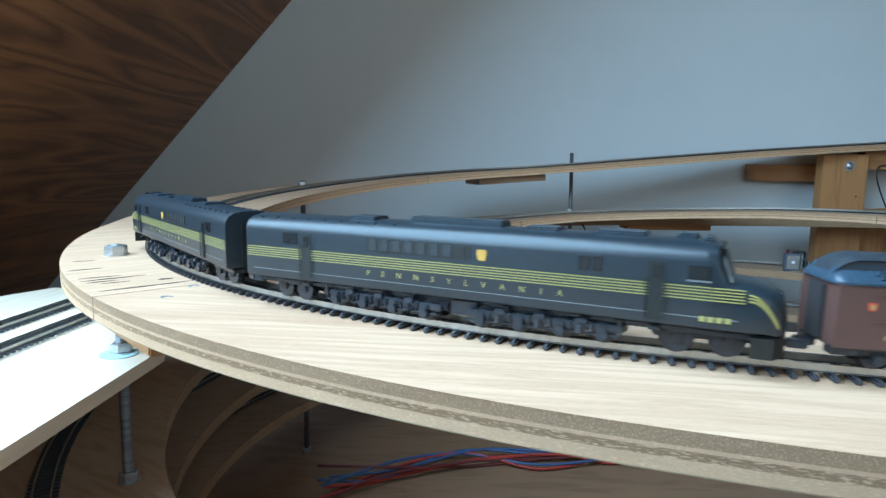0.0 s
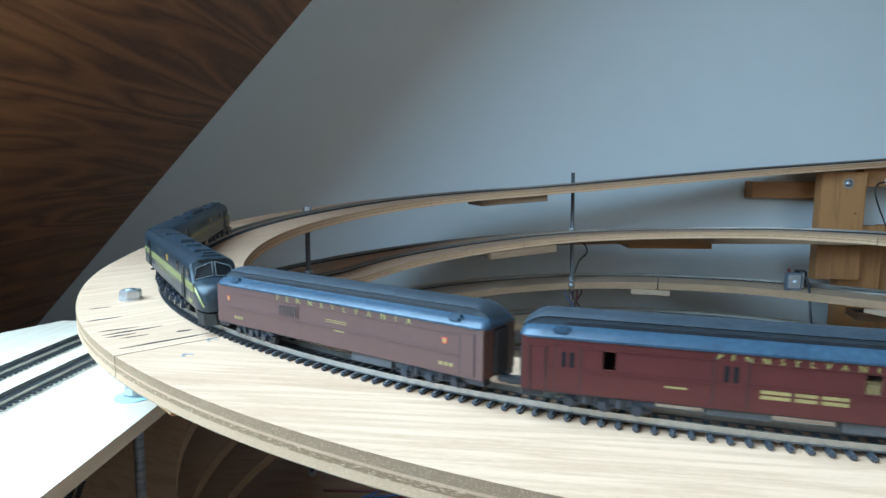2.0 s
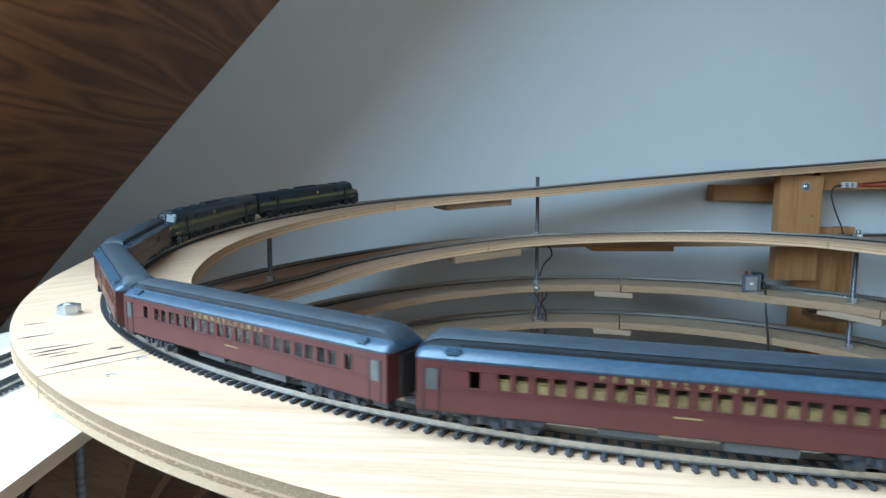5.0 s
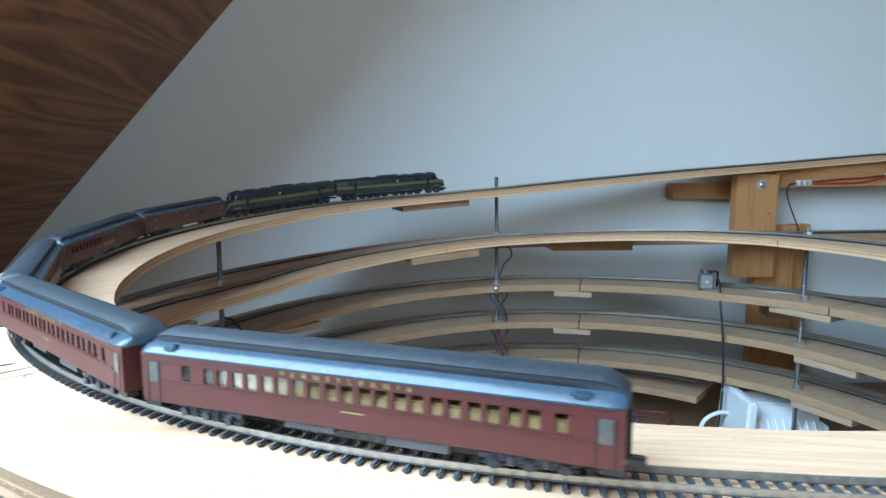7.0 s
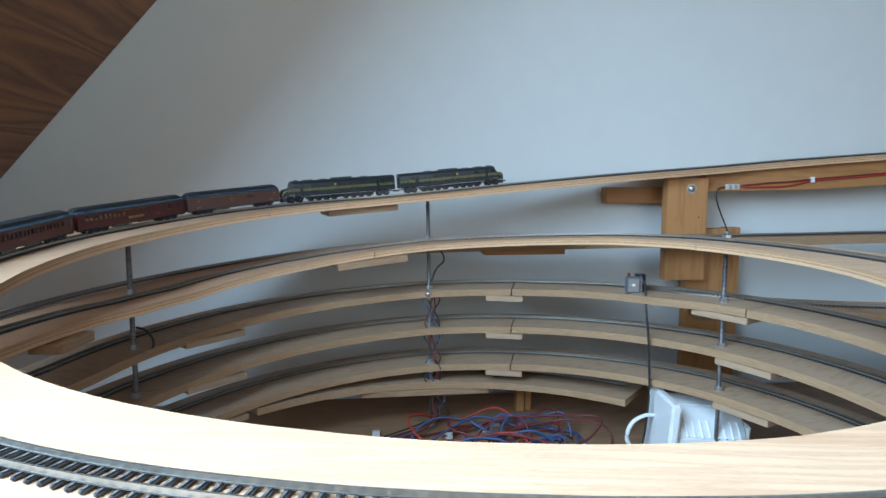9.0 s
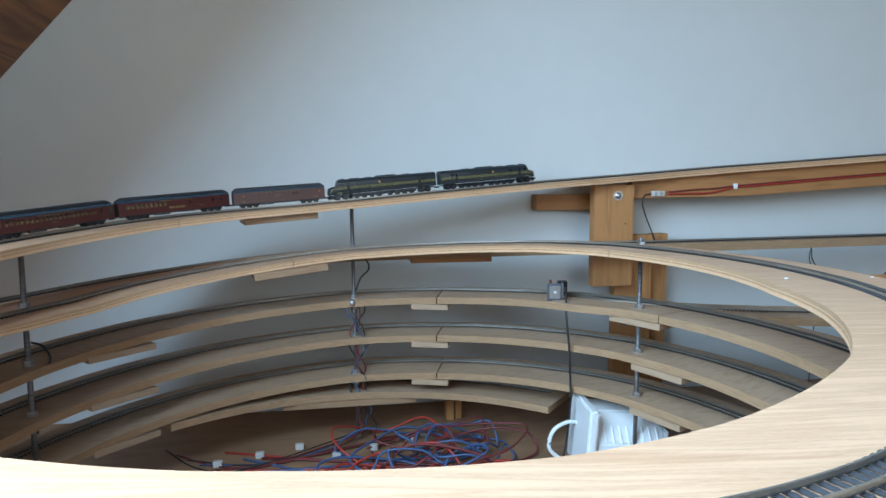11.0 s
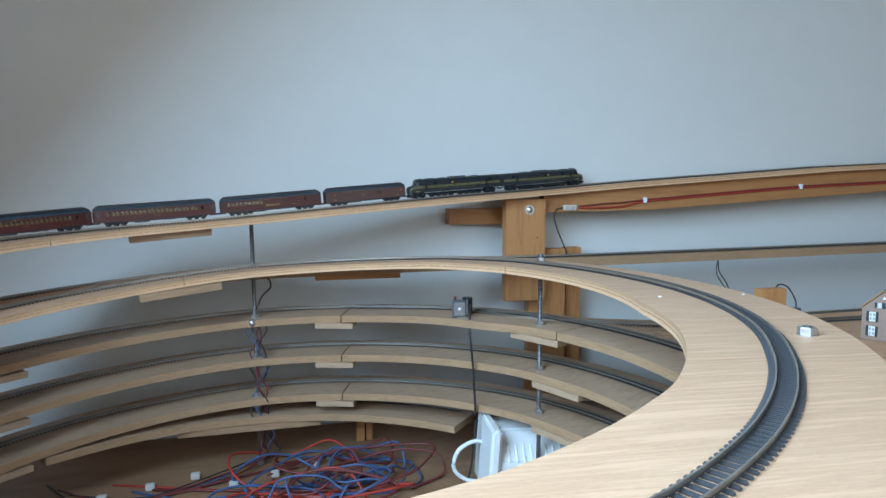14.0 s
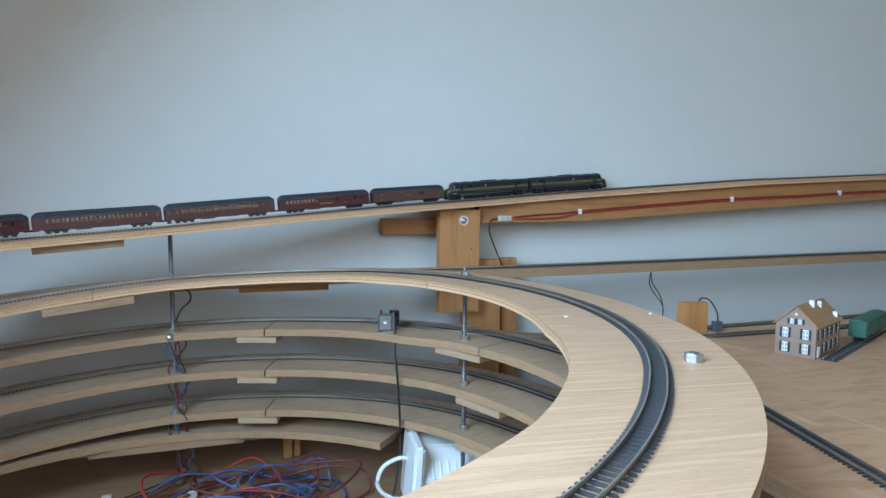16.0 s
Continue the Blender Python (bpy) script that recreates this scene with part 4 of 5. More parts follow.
def side_box(parent, name, x0, x1, z0, z1, hw, mat, proud=0.0002, deep=0.0004, label=""):
    for s in (1, -1):
        y = sorted((s * (hw - deep), s * (hw + proud)))
        part(name, boxed(x0, x1, y[0], y[1], z0, z1), mat, parent, label)


def wheels(parent, xs, r=0.0029, mat=None, out=0.0047):
    for x in xs:
        bm = bmesh.new()
        for y in (-out, out):
            cylinder(bm, (x, y - 0.0009, r), (x, y + 0.0009, r), r, 16)
            cylinder(bm, (x, y * 0.78 - 0.0003, r), (x, y * 0.78 + 0.0003, r), r * 1.14, 16)
        cylinder(bm, (x, -0.0045, r), (x, 0.0045, r), 0.0007, 8)
        part("wheelset", bm, mat or STEEL_DARK, parent)


def truck_frame(parent, name, long, axles, bulk=1.0, label=""):
    """A sideframe truck at its own middle, wheels on the rail tops."""
    tr = part(name, boxed(-long / 2, long / 2, -0.0035, 0.0035, 0.0030, 0.0058, 0.0004), DARK_PLASTIC, parent, label)
    xs = [(-0.5 + (k + 0.5) / axles) * long for k in range(axles)]
    if name == "guide_truck":       # larger wheels, open to the side, with a hub and a thin bar between them
        wheels(tr, xs, 0.0040, DARK_PLASTIC, 0.0062)
        for s in (1, -1):
            for x in xs:
                part("hub", cylinder(bmesh.new(), (x, s * 0.0070, 0.0040), (x, s * 0.0078, 0.0040), 0.0013, 12), STEEL_DARK, tr)
            part("side_bar", boxed(-long / 2 + 0.001, long / 2 - 0.001, min(s * 0.0072, s * 0.0078), max(s * 0.0072, s * 0.0078), 0.0050, 0.0060, 0.0002), DARK_PLASTIC, tr)
        return tr
    for s in (1, -1):
        bm = boxed(-long / 2, long / 2, min(s * 0.0064, s * 0.0078), max(s * 0.0064, s * 0.0078), 0.0036, 0.0056, 0.0004)
        for x in xs:
            box(bm, x - 0.0015, x + 0.0015, min(s * 0.0066, s * 0.0087), max(s * 0.0066, s * 0.0087), 0.0016, 0.0046 * bulk, 0.0004)
        for a, b in zip(xs, xs[1:]):
            box(bm, (a + b) / 2 - 0.0016, (a + b) / 2 + 0.0016, min(s * 0.0066, s * 0.0083), max(s * 0.0066, s * 0.0083), 0.0024, 0.0066, 0.0003)
            cylinder(bm, ((a + b) / 2, s * 0.0086, 0.0028), ((a + b) / 2, s * 0.0086, 0.0052), 0.0008, 6)
            for d in (-0.26, 0.26):
                cylinder(bm, ((a + b) / 2 + d * (b - a), s * 0.0080, 0.0034), ((a + b) / 2 + d * (b - a), s * 0.0080, 0.0054), 0.00065, 6)
        box(bm, -long / 2 + 0.001, long / 2 - 0.001, min(s * 0.0072, s * 0.0082), max(s * 0.0072, s * 0.0082), 0.0024, 0.0030, 0.0002)
        part("side_frame", bm, DARK_PLASTIC, tr)
        for x in xs:
            part("journal_box", cylinder(bmesh.new(), (x, s * 0.0070, 0.0029), (x, s * 0.0091, 0.0029), 0.0013 * bulk, 10), DARK_PLASTIC, tr)
    wheels(tr, xs)
    return tr


TRAIN = []      # thing, middle from the train's nose, half its pivot length, reversed, (truck, its place)


def coupler(parent, x, s):
    part("coupler", boxed(min(x, x + s * 0.005), max(x, x + s * 0.005), -0.0013, 0.0013, 0.0038, 0.0060, 0.0004), DARK_PLASTIC, parent)


def emblem(parent, x, z, hw, w, mat, inner=None):
    """A keystone shape in plain colour."""
    for s in (1, -1):
        bm = bmesh.new()
        ring = [(-0.36, 0), (0.36, 0), (0.5, 0.72), (0.4, 1.0), (-0.4, 1.0), (-0.5, 0.72)]
        a = [bm.verts.new((x + w * u, s * (hw + 0.00022), z + w * v)) for u, v in ring]
        b = [bm.verts.new((x + w * u, s * (hw - 0.0001), z + w * v)) for u, v in ring]
        bm.faces.new(a)
        for k in range(6):
            bm.faces.new((a[k], a[(k + 1) % 6], b[(k + 1) % 6], b[k]))
        part("emblem", bm, mat, parent, "gold keystone emblem")
        if inner:
            bm = bmesh.new()
            a = [bm.verts.new((x + w * 0.55 * u, s * (hw + 0.0003), z + w * 0.2 + w * 0.6 * v)) for u, v in ring]
            bm.faces.new(a)
            part("emblem_field", bm, inner, parent)


def locomotive():
    L, HW, ZB, ZT = 0.167, 0.0097, 0.0080, 0.0293
    ob = thing("diesel_locomotive", "dark green model diesel locomotive with five gold stripes", "model locomotive", "locomotive pair")

    def half(hw, zb, zs, zt):
        h = zt - zs
        return [(hw * 0.96, zb), (hw, zb + 0.0008), (hw, zs), (hw * 0.975, zs + 0.3 * h), (hw * 0.88, zs + 0.6 * h), (hw * 0.66, zs + 0.85 * h), (hw * 0.33, zs + 0.97 * h), (0, zt)]

    def X(f):
        return (f - 0.5) * L
    ZS = 0.0240
    st = [(X(0.0), half(HW * 0.985, ZB, ZS, ZT - 0.0003)), (X(0.006), half(HW, ZB, ZS, ZT))]
    st += [(X(0.890), half(HW, ZB, ZS, ZT)), (X(0.906), half(HW, ZB, ZS - 0.0003, ZT - 0.0007)), (X(0.909), half(HW * 0.99, ZB, 0.0222, 0.0272)), (X(0.922), half(HW * 0.985, ZB, 0.0176, 0.0205))]
    st += [(X(0.936), half(HW * 0.975, ZB, 0.0170, 0.0201)), (X(0.958), half(HW * 0.94, ZB, 0.0162, 0.0196)), (X(0.974), half(HW * 0.88, ZB, 0.0154, 0.0189)), (X(0.987), half(HW * 0.77, ZB - 0.0004, 0.0142, 0.0177)), (X(0.995), half(HW * 0.60, ZB - 0.0006, 0.0126, 0.0158)), (X(1.0), half(HW * 0.38, ZB - 0.0004, 0.0108, 0.0134))]
    body = part("body", loft(bmesh.new(), st), LOCO_GREEN, ob, "dark green painted shell")
    body.data.polygons.foreach_set("use_smooth", [True] * len(body.data.polygons))
    body.data.set_sharp_from_angle(angle=radians(38))
    for k in range(5):
        z = 0.0150 + k * 0.00076
        side_box(ob, "stripe", X(0.004), X(0.945), z, z + 0.00028, HW, GOLD, 0.00012, 0.0002, "gold stripe")
    side_box(ob, "pinstripe", X(0.02), X(0.938), 0.0106, 0.0108, HW, PALE_LINE, 0.0001, 0.0002)
    for s in (1, -1):      # the stripes sweep down round the nose
        for k in range(3):
            pts = []
            for j in range(9):
                u = j / 8
                f = 0.950 + 0.040 * u
                hw = HW * float(np.interp(f, (0.922, 0.936, 0.958, 0.974, 0.987, 0.995), (0.985, 0.975, 0.94, 0.88, 0.77, 0.60)))
                pts.append((X(f), s * (hw + 0.00005), 0.0172 - k * 0.0008 * (1 - u * 0.6) - 0.0072 * u * u))
            part("nose_stripe", tube(bmesh.new(), pts, 0.00024, 4), GOLD, ob)
    letter(LOCO_TEXT, ob, X(0.492), 0.0122, HW, (1,))
    letter(LOCO_TEXT, ob, X(0.492), 0.0122, HW, (-1,))
    emblem(ob, X(0.538), 0.0200, HW, 0.0031, GOLD_DARK)
    for k in range(4):
        side_box(ob, "number_bar", X(0.886 + k * 0.0115), X(0.894 + k * 0.0115), 0.0098, 0.0111, HW * 0.992, GOLD, 0.0003, 0.0003)
    side_box(ob, "vent_frame", X(0.302), X(0.518), 0.0198, 0.0240, HW, LOCO_DARK, 0.0001, 0.0002)
    for k in range(8):
        side_box(ob, "louvre", X(0.309 + k * 0.026), X(0.324 + k * 0.026), 0.0203, 0.0236, HW, VENT_GREY if k < 7 else LOCO_DARK, 0.0003, 0.0002)
    for f0, f1 in ((0.100, 0.116), (0.120, 0.136), (0.704, 0.722), (0.726, 0.742)):
        side_box(ob, "side_window", X(f0), X(f1), 0.0200, 0.0237, HW, DARK_GLASS, 0.0002, 0.0003)
    for f in (0.158, 0.823):
        side_box(ob, "door", X(f - 0.011), X(f + 0.011), 0.0090, 0.0238, HW, LOCO_DARK, 0.00025, 0.0002)
        side_box(ob, "door_window", X(f - 0.006), X(f + 0.006), 0.0195, 0.0228, HW, DARK_GLASS, 0.0004, 0.0002)
        for df in (-0.014, 0.014):
            for s in (1, -1):
                part("grab_rail", cylinder(bmesh.new(), (X(f + df), s * (HW + 0.0006), 0.0095), (X(f + df), s * (HW + 0.0006), 0.0198), 0.00018, 5), LOCO_DARK, ob)
        side_box(ob, "step", X(f - 0.008), X(f + 0.008), 0.0062, 0.0071, HW, LOCO_DARK, 0.0003, 0.002)
    side_box(ob, "cab_window", X(0.868), X(0.898), 0.0199, 0.0234, HW, DARK_GLASS, 0.0003, 0.0003, "dark cab side window")
    side_box(ob, "cab_window_frame", X(0.866), X(0.900), 0.0194, 0.0198, HW, PALE_LINE, 0.0003, 0.0002)
    for s in (1, -1):      # two windscreens on the slope over the nose
        bm = bmesh.new()
        ring = [(X(0.9105), 0.0006, 0.0267), (X(0.9105), 0.0072, 0.0244), (X(0.9215), 0.0084, 0.0196), (X(0.9215), 0.0006, 0.0209)]
        out = Vector((0.0006, 0, 0.0002))
        a = [bm.verts.new(Vector((x, s * y, z)) + out) for x, y, z in ring]
        b = [bm.verts.new(Vector((x, s * y, z)) - out) for x, y, z in ring]
        bm.faces.new(a), bm.faces.new(b)
        for k in range(4):
            bm.faces.new((a[k], a[(k + 1) % 4], b[(k + 1) % 4], b[k]))
        part("windscreen", bm, DARK_GLASS, ob, "dark glossy windscreen")
        rim = [Vector((x, s * y, z)) + out * 1.3 for x, y, z in ring]
        part("windscreen_rim", tube(bmesh.new(), rim + rim[:1], 0.00022, 4), PALE_LINE, ob)
    part("cab_visor", boxed(X(0.900), X(0.913), -0.0062, 0.0062, 0.0272, 0.0282, 0.0003), LOCO_DARK, ob)
    part("headlight", cylinder(bmesh.new(), (X(0.984), 0, 0.0168), (X(0.9955), 0, 0.0164), 0.0011, 14), STEEL_DARK, ob, "small round headlight")
    bm = boxed(X(0.9925), X(0.9992), -0.0012, 0.0012, 0.0116, 0.0138, 0.0003)
    part("nose_plate", bm, DARK_RED, ob, "dark red keystone plate on the nose")
    for f0, f1, w, h in ((0.375, 0.560, 0.0034, 0.0016), (0.24, 0.30, 0.0045, 0.0008), (0.60, 0.66, 0.004, 0.0007), (0.72, 0.80, 0.0042, 0.0009), (0.845, 0.875, 0.003, 0.0012), (0.883, 0.898, 0.0045, 0.0006)):
        part("roof_hatch", boxed(X(f0), X(f1), -w, w, ZT - 0.0012, ZT + h, 0.0005), LOCO_ROOF, ob)
    for k in range(9):
        side_box(ob, "roof_bolt", X(0.03 + k * 0.04), X(0.034 + k * 0.04), 0.0277, 0.0286, HW * 0.72, LOCO_ROOF, 0.0003, 0.0006)
    part("underframe", boxed(X(0.01), X(0.985), -0.0062, 0.0062, 0.0056, 0.0071, 0.0003), DARK_PLASTIC, ob)
    part("end_door", boxed(X(-0.004), X(0.004), -0.0040, 0.0040, 0.0080, 0.0246, 0.0004), LOCO_DARK, ob)
    part("pilot", loft(bmesh.new(), [(X(0.955), [(0.0085, 0.0018), (0.0085, 0.0068), (0, 0.0068)]), (X(0.985), [(0.0068, 0.0014), (0.0072, 0.0068), (0, 0.0068)]), (X(1.0), [(0.002, 0.0016), (0.003, 0.0066), (0, 0.0066)])]), LOCO_DARK, ob)
    side_box(ob, "tank", X(0.475), X(0.525), 0.0028, 0.0070, 0.0070, DARK_PLASTIC, 0.0004, 0.004)
    for k in range(4):
        side_box(ob, "sand_pipe", X(0.20 + 0.19 * k), X(0.204 + 0.19 * k), 0.0026, 0.0072, 0.0080, STEEL_DARK, 0.0003, 0.0003)
    coupler(ob, L / 2, 1)
    coupler(ob, -L / 2, -1)
    trucks = []
    for f, name, long, n in ((0.105, "guide_truck", 0.020, 2), (0.330, "driving_truck", 0.046, 4), (0.640, "driving_truck", 0.046, 4), (0.885, "guide_truck", 0.024, 2)):
        trucks.append((truck_frame(ob, name, long, n, 1.15, "black sprung truck"), X(f)))
    return ob, trucks


def passenger_car(L, paint, name, label, windows, doors, bars=(), text=None, text_x=0.0, pills=(), grille=None):
    """Clerestory car. windows and doors: (from, to) along the side, in metres from its middle."""
    HW, ZB, ZE, Z0, Z1 = 0.0093, 0.0058, 0.0212, 0.0132, 0.0182
    ob = thing(name, label, "model railway car", "passenger cars")
    for s in (1, -1):
        def wall(x0, x1, z0, z1):
            box(bm, x0, x1, min(s * HW, s * (HW - 0.0007)), max(s * HW, s * (HW - 0.0007)), z0, z1)
        bm = bmesh.new()
        if windows:
            wall(-L / 2, L / 2, ZB, Z0)
            wall(-L / 2, L / 2, Z1, ZE)
        else:
            wall(-L / 2, L / 2, ZB, ZE)
        at = -L / 2
        for a, b in windows:
            if a > at:
                wall(at, a, Z0, Z1)
            at = b
        if windows:
            wall(at, L / 2, Z0, Z1)
        part("side_wall", bm, paint, ob)
        for a, b in windows:
            part("pane", boxed(a, b, min(s * (HW - 0.0006), s * (HW - 0.00045)), max(s * (HW - 0.0006), s * (HW - 0.00045)), Z0, Z1), CAR_GLASS, ob).visible_shadow = False
            part("window_sill", boxed(a - 0.0002, b + 0.0002, min(s * (HW - 0.0003), s * (HW + 0.0003)), max(s * (HW - 0.0003), s * (HW + 0.0003)), Z0 - 0.0003, Z0 + 0.00015), paint, ob)
    side_box(ob, "belt_rail", -L / 2 + 0.008, L / 2 - 0.008, Z0 - 0.0010, Z0 - 0.0005, HW, paint, 0.0003, 0.0002)
    side_box(ob, "letter_board", -L / 2 + 0.008, L / 2 - 0.008, Z1 + 0.0003, Z1 + 0.0006, HW, paint, 0.00025, 0.0002)
    for a, b in doors:
        side_box(ob, "door", a, b, ZB + 0.0012, Z1 + 0.0008, HW, paint, 0.0002, 0.0002)
        for u in (a, b):
            side_box(ob, "door_edge", u - 0.00015, u + 0.00015, ZB + 0.0008, Z1 + 0.0012, HW, STEEL_DARK, 0.00022, 0.0002)
        if b - a > 0.006:
            for k in (-1, 1):
                mid, w = (a + b) / 2 + k * 0.0011, 0.0006
                side_box(ob, "door_pane", mid - w, mid + w, Z0, Z1 - 0.0008, HW, DARK_GLASS, 0.0003, 0.0002)
    if grille:
        side_box(ob, "grille_frame", grille - 0.0052, grille + 0.0052, Z0 + 0.0002, Z1 - 0.0006, HW, paint, 0.0003, 0.0002)
        for k in range(7):
            x = grille + (k - 3) * 0.0014
            side_box(ob, "grille_slot", x - 0.00035, x + 0.00035, Z0 + 0.0006, Z1 - 0.0009, HW, DARK_GLASS, 0.0004, 0.0002)
    for a, b, z0, z1 in bars:
        side_box(ob, "lettering_bar", a, b, z0, z1, HW, GOLD_FADED, 0.00015, 0.0002, "small gold lettering too fine to read")
    for x, z in pills:
        emblem(ob, x, z, HW, 0.0019, RED_BRIGHT, GOLD)
    for s in (1, -1):
        x = s * L / 2
        bm = boxed(min(x, x - s * 0.0007), max(x, x - s * 0.0007), -HW + 0.0007, HW - 0.0007, ZB, ZE, 0.0002)
        part("end_wall", bm, paint, ob)
        part("end_door", boxed(min(x - s * 0.0002, x + s * 0.0012), max(x - s * 0.0002, x + s * 0.0012), -0.0036, 0.0036, ZB + 0.0004, ZE - 0.0012, 0.0003), DIAPHRAGM, ob, "black gangway diaphragm")
        coupler(ob, x, s)
        side_box(ob, "end_step", min(x, x - s * 0.006), max(x, x - s * 0.006), 0.0040, ZB - 0.0001, 0.0080, STEEL_DARK, 0.0006, 0.003)
        if windows:
            a, b = sorted((x - s * 0.0062, x - s * 0.0028))
            side_box(ob, "vestibule_pane", a, b, Z0 - 0.0012, Z1, HW, paint if doors else CAR_GLASS_DULL, 0.0002, 0.0002)
            side_box(ob, "vestibule_edge", a - 0.0007, a - 0.0004, ZB, Z1 + 0.0006, HW, STEEL_DARK, 0.0002, 0.0002)
            side_box(ob, "vestibule_edge", b + 0.0004, b + 0.0007, ZB, Z1 + 0.0006, HW, STEEL_DARK, 0.0002, 0.0002)

    def half(c, k):
        """c: how high the clerestory stands; k: how full the roof is."""
        h = 0.0029 * k
        return [((HW + 0.0004) * (0.35 + 0.65 * k ** 0.4), ZE - 0.0004), ((HW + 0.0004) * (0.35 + 0.65 * k ** 0.4), ZE + 0.0002), (HW * 0.93 * (0.35 + 0.65 * k ** 0.4), ZE + 0.45 * h), (HW * 0.74, ZE + 0.80 * h), (HW * 0.60, ZE + 0.92 * h), (HW * 0.585, ZE + 0.94 * h + 0.0021 * c), (HW * 0.64, ZE + 0.95 * h + 0.0023 * c), (HW * 0.5, ZE + h + 0.0029 * c), (HW * 0.26, ZE + h + 0.0034 * c), (0, ZE + h + 0.0036 * c)]
    st = [(-1, 0.0, 0.25), (-0.994, 0.05, 0.62), (-0.975, 0.3, 0.88), (-0.95, 0.62, 0.98), (-0.925, 0.88, 1.0), (-0.90, 1.0, 1.0)]
    st = [(f * (L / 2 + 0.0008), half(c, k)) for f, c, k in st] + [(-f * (L / 2 + 0.0008), half(c, k)) for f, c, k in reversed(st)]
    roof = part("roof", loft(bmesh.new(), st), (ROOF, ROOF_TOP), ob, "dark slate-grey clerestory roof", True)
    # the crown takes the dusty paint, without the sheen coloured in below
    for face in roof.data.polygons:
        if face.center.z > ZE + 0.0026:
            face.material_index = 1
    roof.data.set_sharp_from_angle(angle=radians(42))
    for s in (1, -1):
        for k in (-1, 1):
            x = k * (L / 2 - 0.0105)
            part("roof_vent", boxed(x - 0.0026, x + 0.0026, min(s * 0.0060, s * 0.0092), max(s * 0.0060, s * 0.0092), ZE + 0.0004, ZE + 0.0029, 0.0008), ROOF, ob)
    side_box(ob, "clerestory_rail", -L / 2 + 0.012, L / 2 - 0.012, ZE + 0.0030, ZE + 0.0038, HW * 0.59, STEEL_DARK, 0.0002, 0.0002)
    part("floor", boxed(-L / 2 + 0.001, L / 2 - 0.001, -HW + 0.0008, HW - 0.0008, ZB - 0.0006, ZB + 0.0006), STEEL_DARK, ob)
    if windows:
        part("interior", boxed(windows[0][0] - 0.004, windows[-2][1] + 0.004, -0.0085, 0.0085, ZB + 0.001, Z0 + 0.0031, 0.0006), SEAT, ob, "pale yellow seat moulding")
    for x0, x1, z0 in ((-0.028, -0.010, 0.0026), (0.006, 0.022, 0.0034))[:2 if windows else 1]:
        side_box(ob, "equipment_box", x0, x1, z0, ZB - 0.0007, 0.0075, UNDER_GREY, 0.0006, 0.004)
    part("centre_sill", boxed(-L / 2 + 0.012, L / 2 - 0.012, -0.002, 0.002, 0.0036, ZB - 0.0007), UNDER_GREY, ob)
    trucks = [(truck_frame(ob, "truck", 0.027, 3, 1.0, "black six-wheel truck"), f * L) for f in (-0.335, 0.335)]
    if text:
        letter(text, ob, text_x, Z1 + 0.0006, HW)
    return ob, trucks


def pairs(x0, count, wide, gap, step):
    out, x = [], x0
    for k in range(count):
        out.append((x, x + wide))
        x += wide + (gap if k % 2 == 0 else step)
    return out


def add(made, front, length, half, reverse=False):
    TRAIN.append((made[0], front - length / 2, half, reverse, made[1]))


add(locomotive(), 0.0, 0.167, 0.045)
add(locomotive(), -0.175, 0.167, 0.045, True)
digits = tuple((x + 0.0019 * k, x + 0.0019 * k + 0.0013, 0.0082, 0.0093) for x in (-0.053, 0.0475) for k in range(3))
add(passenger_car(0.127, MAROON_DULL, "baggage_car", "dull brown-red model baggage car with clerestory roof", [], ((-0.0605, -0.0555),),
                  ((-0.009, 0.001, 0.0150, 0.0153), (-0.009, 0.001, 0.0143, 0.0146), (-0.008, -0.003, 0.0116, 0.0120)) + digits, CAR_TEXT, -0.0050, ((-0.050, 0.0150), (0.056, 0.0150)), 0.0205), -0.3485, 0.127, 0.0425)
mail_windows = [(-0.0620 + 0.0056 * k, -0.0584 + 0.0056 * k) for k in range(9)] + [(0.0452, 0.0486)]
words = ((0.0025, 0.0095), (-0.0035, 0.0015), (-0.0105, -0.0045))
add(passenger_car(0.141, MAROON_RED, "mail_coach", "dark red model mail and passenger car with few windows", mail_windows, ((0.0125, 0.0207), (0.0545, 0.0612)),
                  tuple((x0, x1, z, z + 0.0009) for x0, x1 in words for z in (0.0096, 0.0110)) + ((0.027, 0.0325, 0.0100, 0.0105),), COACH_TEXT, 0.0), -0.4835, 0.141, 0.047)
coach_windows = [(-0.0610, -0.0578)] + pairs(-0.0540, 20, 0.0036, 0.0014, 0.0021) + [(0.0560, 0.0592)]
coach_label = "red model passenger coach with a long row of windows"
for k, (front, long) in enumerate(((-0.633, 0.148), (-0.7865, 0.1465), (-0.939, 0.145))):
    shrink = long / 0.150
    add(passenger_car(long, MAROON_COACH, "passenger_coach", coach_label, [(a * shrink, b * shrink) for a, b in coach_windows], (),
                      ((-0.004, 0.003, 0.0106, 0.0110),), COACH_TEXT, 0.002), front, long, long * 0.335)

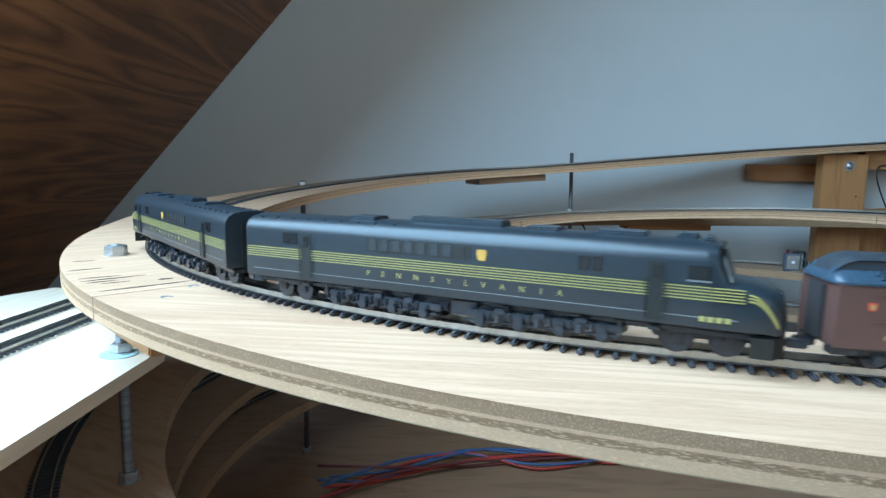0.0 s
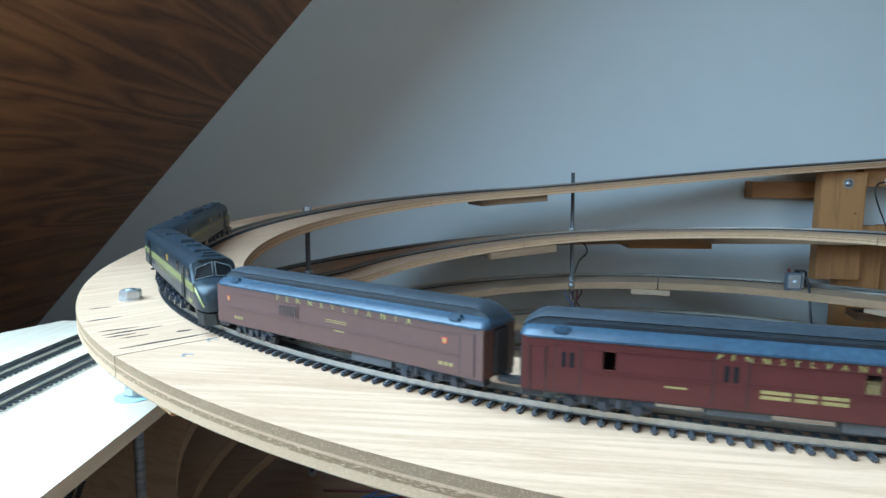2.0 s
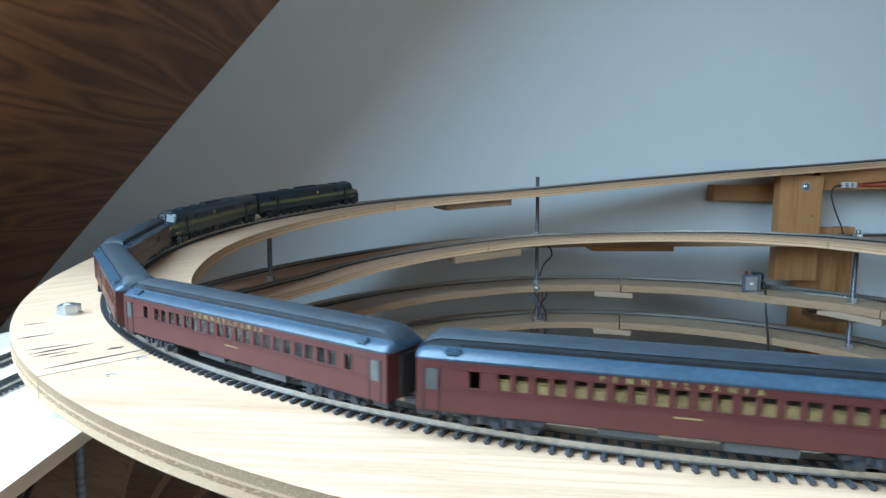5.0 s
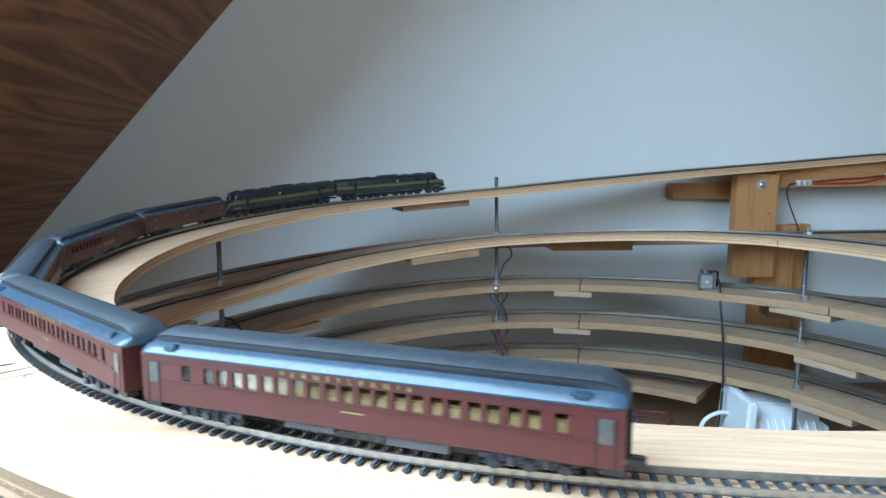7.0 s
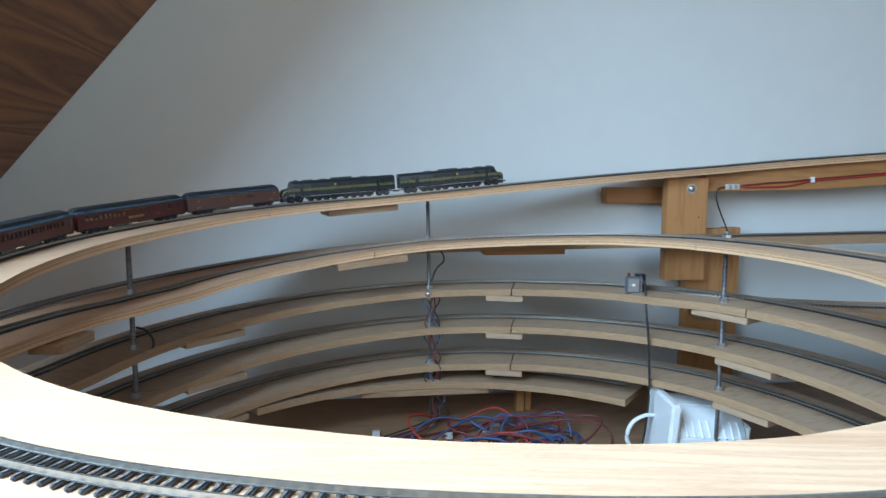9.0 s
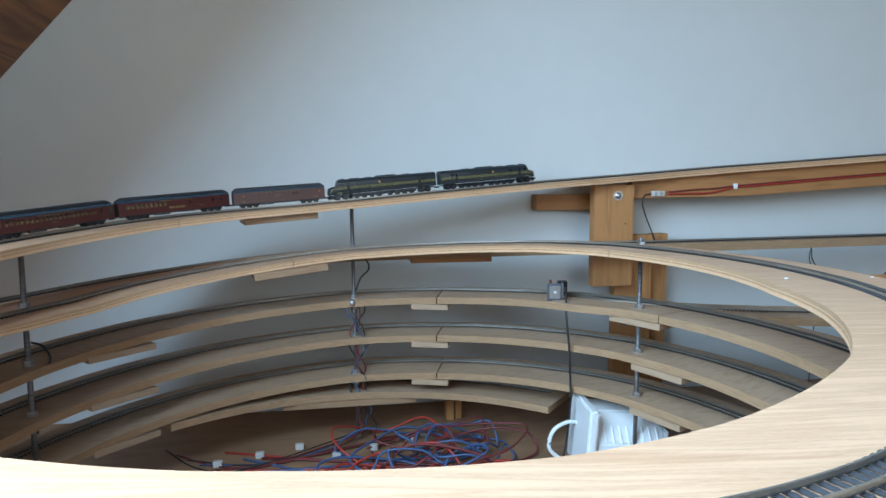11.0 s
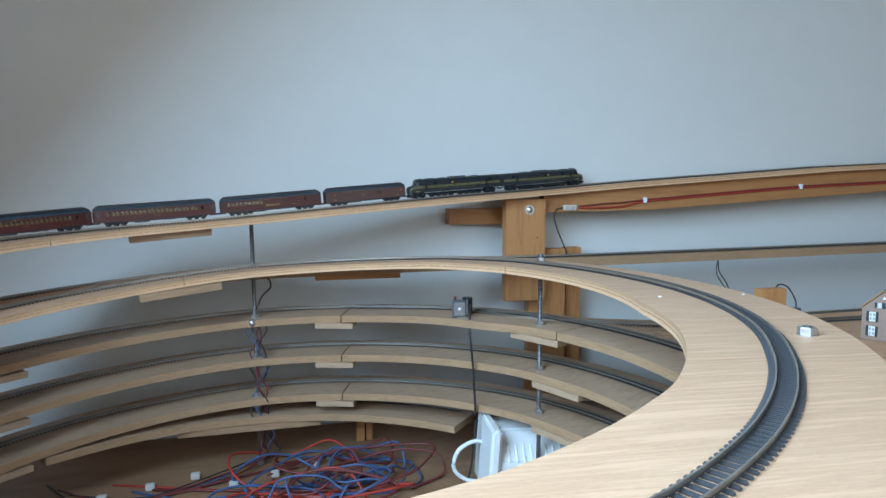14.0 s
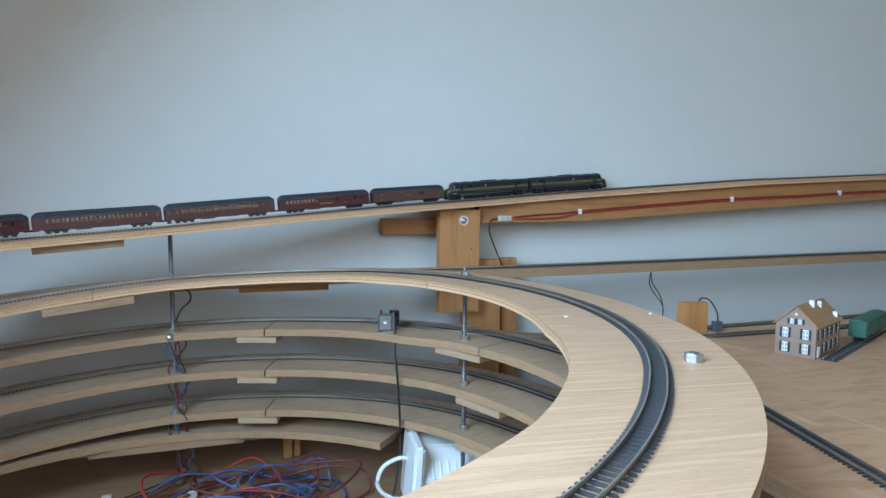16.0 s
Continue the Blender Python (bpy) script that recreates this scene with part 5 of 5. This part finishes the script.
TRAIN_T = (0, 0.5, 1.0, 1.5, 2.5, 3.5, 4, 5.2, 6.5, 7, 8, 9, 10.2, 11.5, 12.5, 14.5, 16)
TRAIN_S = (0.856, 0.908, 0.9615, 1.0185, 1.12, 1.22, 1.27, 1.396, 1.528, 1.582, 1.682, 1.788, 1.902, 2.018, 2.112, 2.298, 2.444)


def lead(t):
    return float(np.interp(t, TRAIN_T, TRAIN_S))


def track_pose(s, half, reverse=False):
    """A pose on the rail tops: x along the track, z up."""
    a, b = UP_AT(ZERO + s - half), UP_AT(ZERO + s + half)
    x = (b - a).normalized() * (-1 if reverse else 1)
    y = Vector((0, 0, 1)).cross(x).normalized()
    mid = (a + b) / 2 + Vector((0, 0, 0.0037))
    return Matrix.Translation(mid) @ Matrix((x, y, x.cross(y))).transposed().to_4x4()


lay_track("curved model railway track with black ties up the helix", UP_LINE, (ZERO - 0.10, ZERO + 1.15))
lay_track("model railway track with black ties on the lower helix", [around(R_LOW, p, low_z(p)) for p in np.arange(-930, 102, 2.5)])
lay_track("short model railway track on the lowest helix board", [around(R_LOW, p, low_z(p)) for p in np.arange(-1117, -1038, 2.5)])
lay_track("model railway track curving onto the wall ramp", OUTER)
lay_track("model railway track branching off to the village", branch)
lay_track("model railway track leaving the lower helix", LOWER_EXIT)
lay_track("straight model railway track across the village board", [Vector((0.535 - 0.034 * k, -0.03 - 0.145 * k, 0.922)) for k in np.linspace(0, 3.2, 20)])
lay_track("short siding track with a boxcar on it", [Vector((0.712 + 0.0112 * k, -0.0075 + 0.0055 * k, 0.922)) for k in np.linspace(0, 30, 20)])


# ---- what moves ----
def motions():
    steps = [round(0.4 * k, 2) for k in range(41)]
    for car, mid, half, reverse, trucks in TRAIN:
        places = [(t, track_pose(lead(t) + mid, half, reverse)) for t in steps]
        walk(car, places)
        for truck, x in trucks:
            shift = -x if reverse else x
            walk(truck, [(t, m.inverted() @ track_pose(lead(t) + mid + shift, 0.010, reverse)) for t, m in places])


motions()
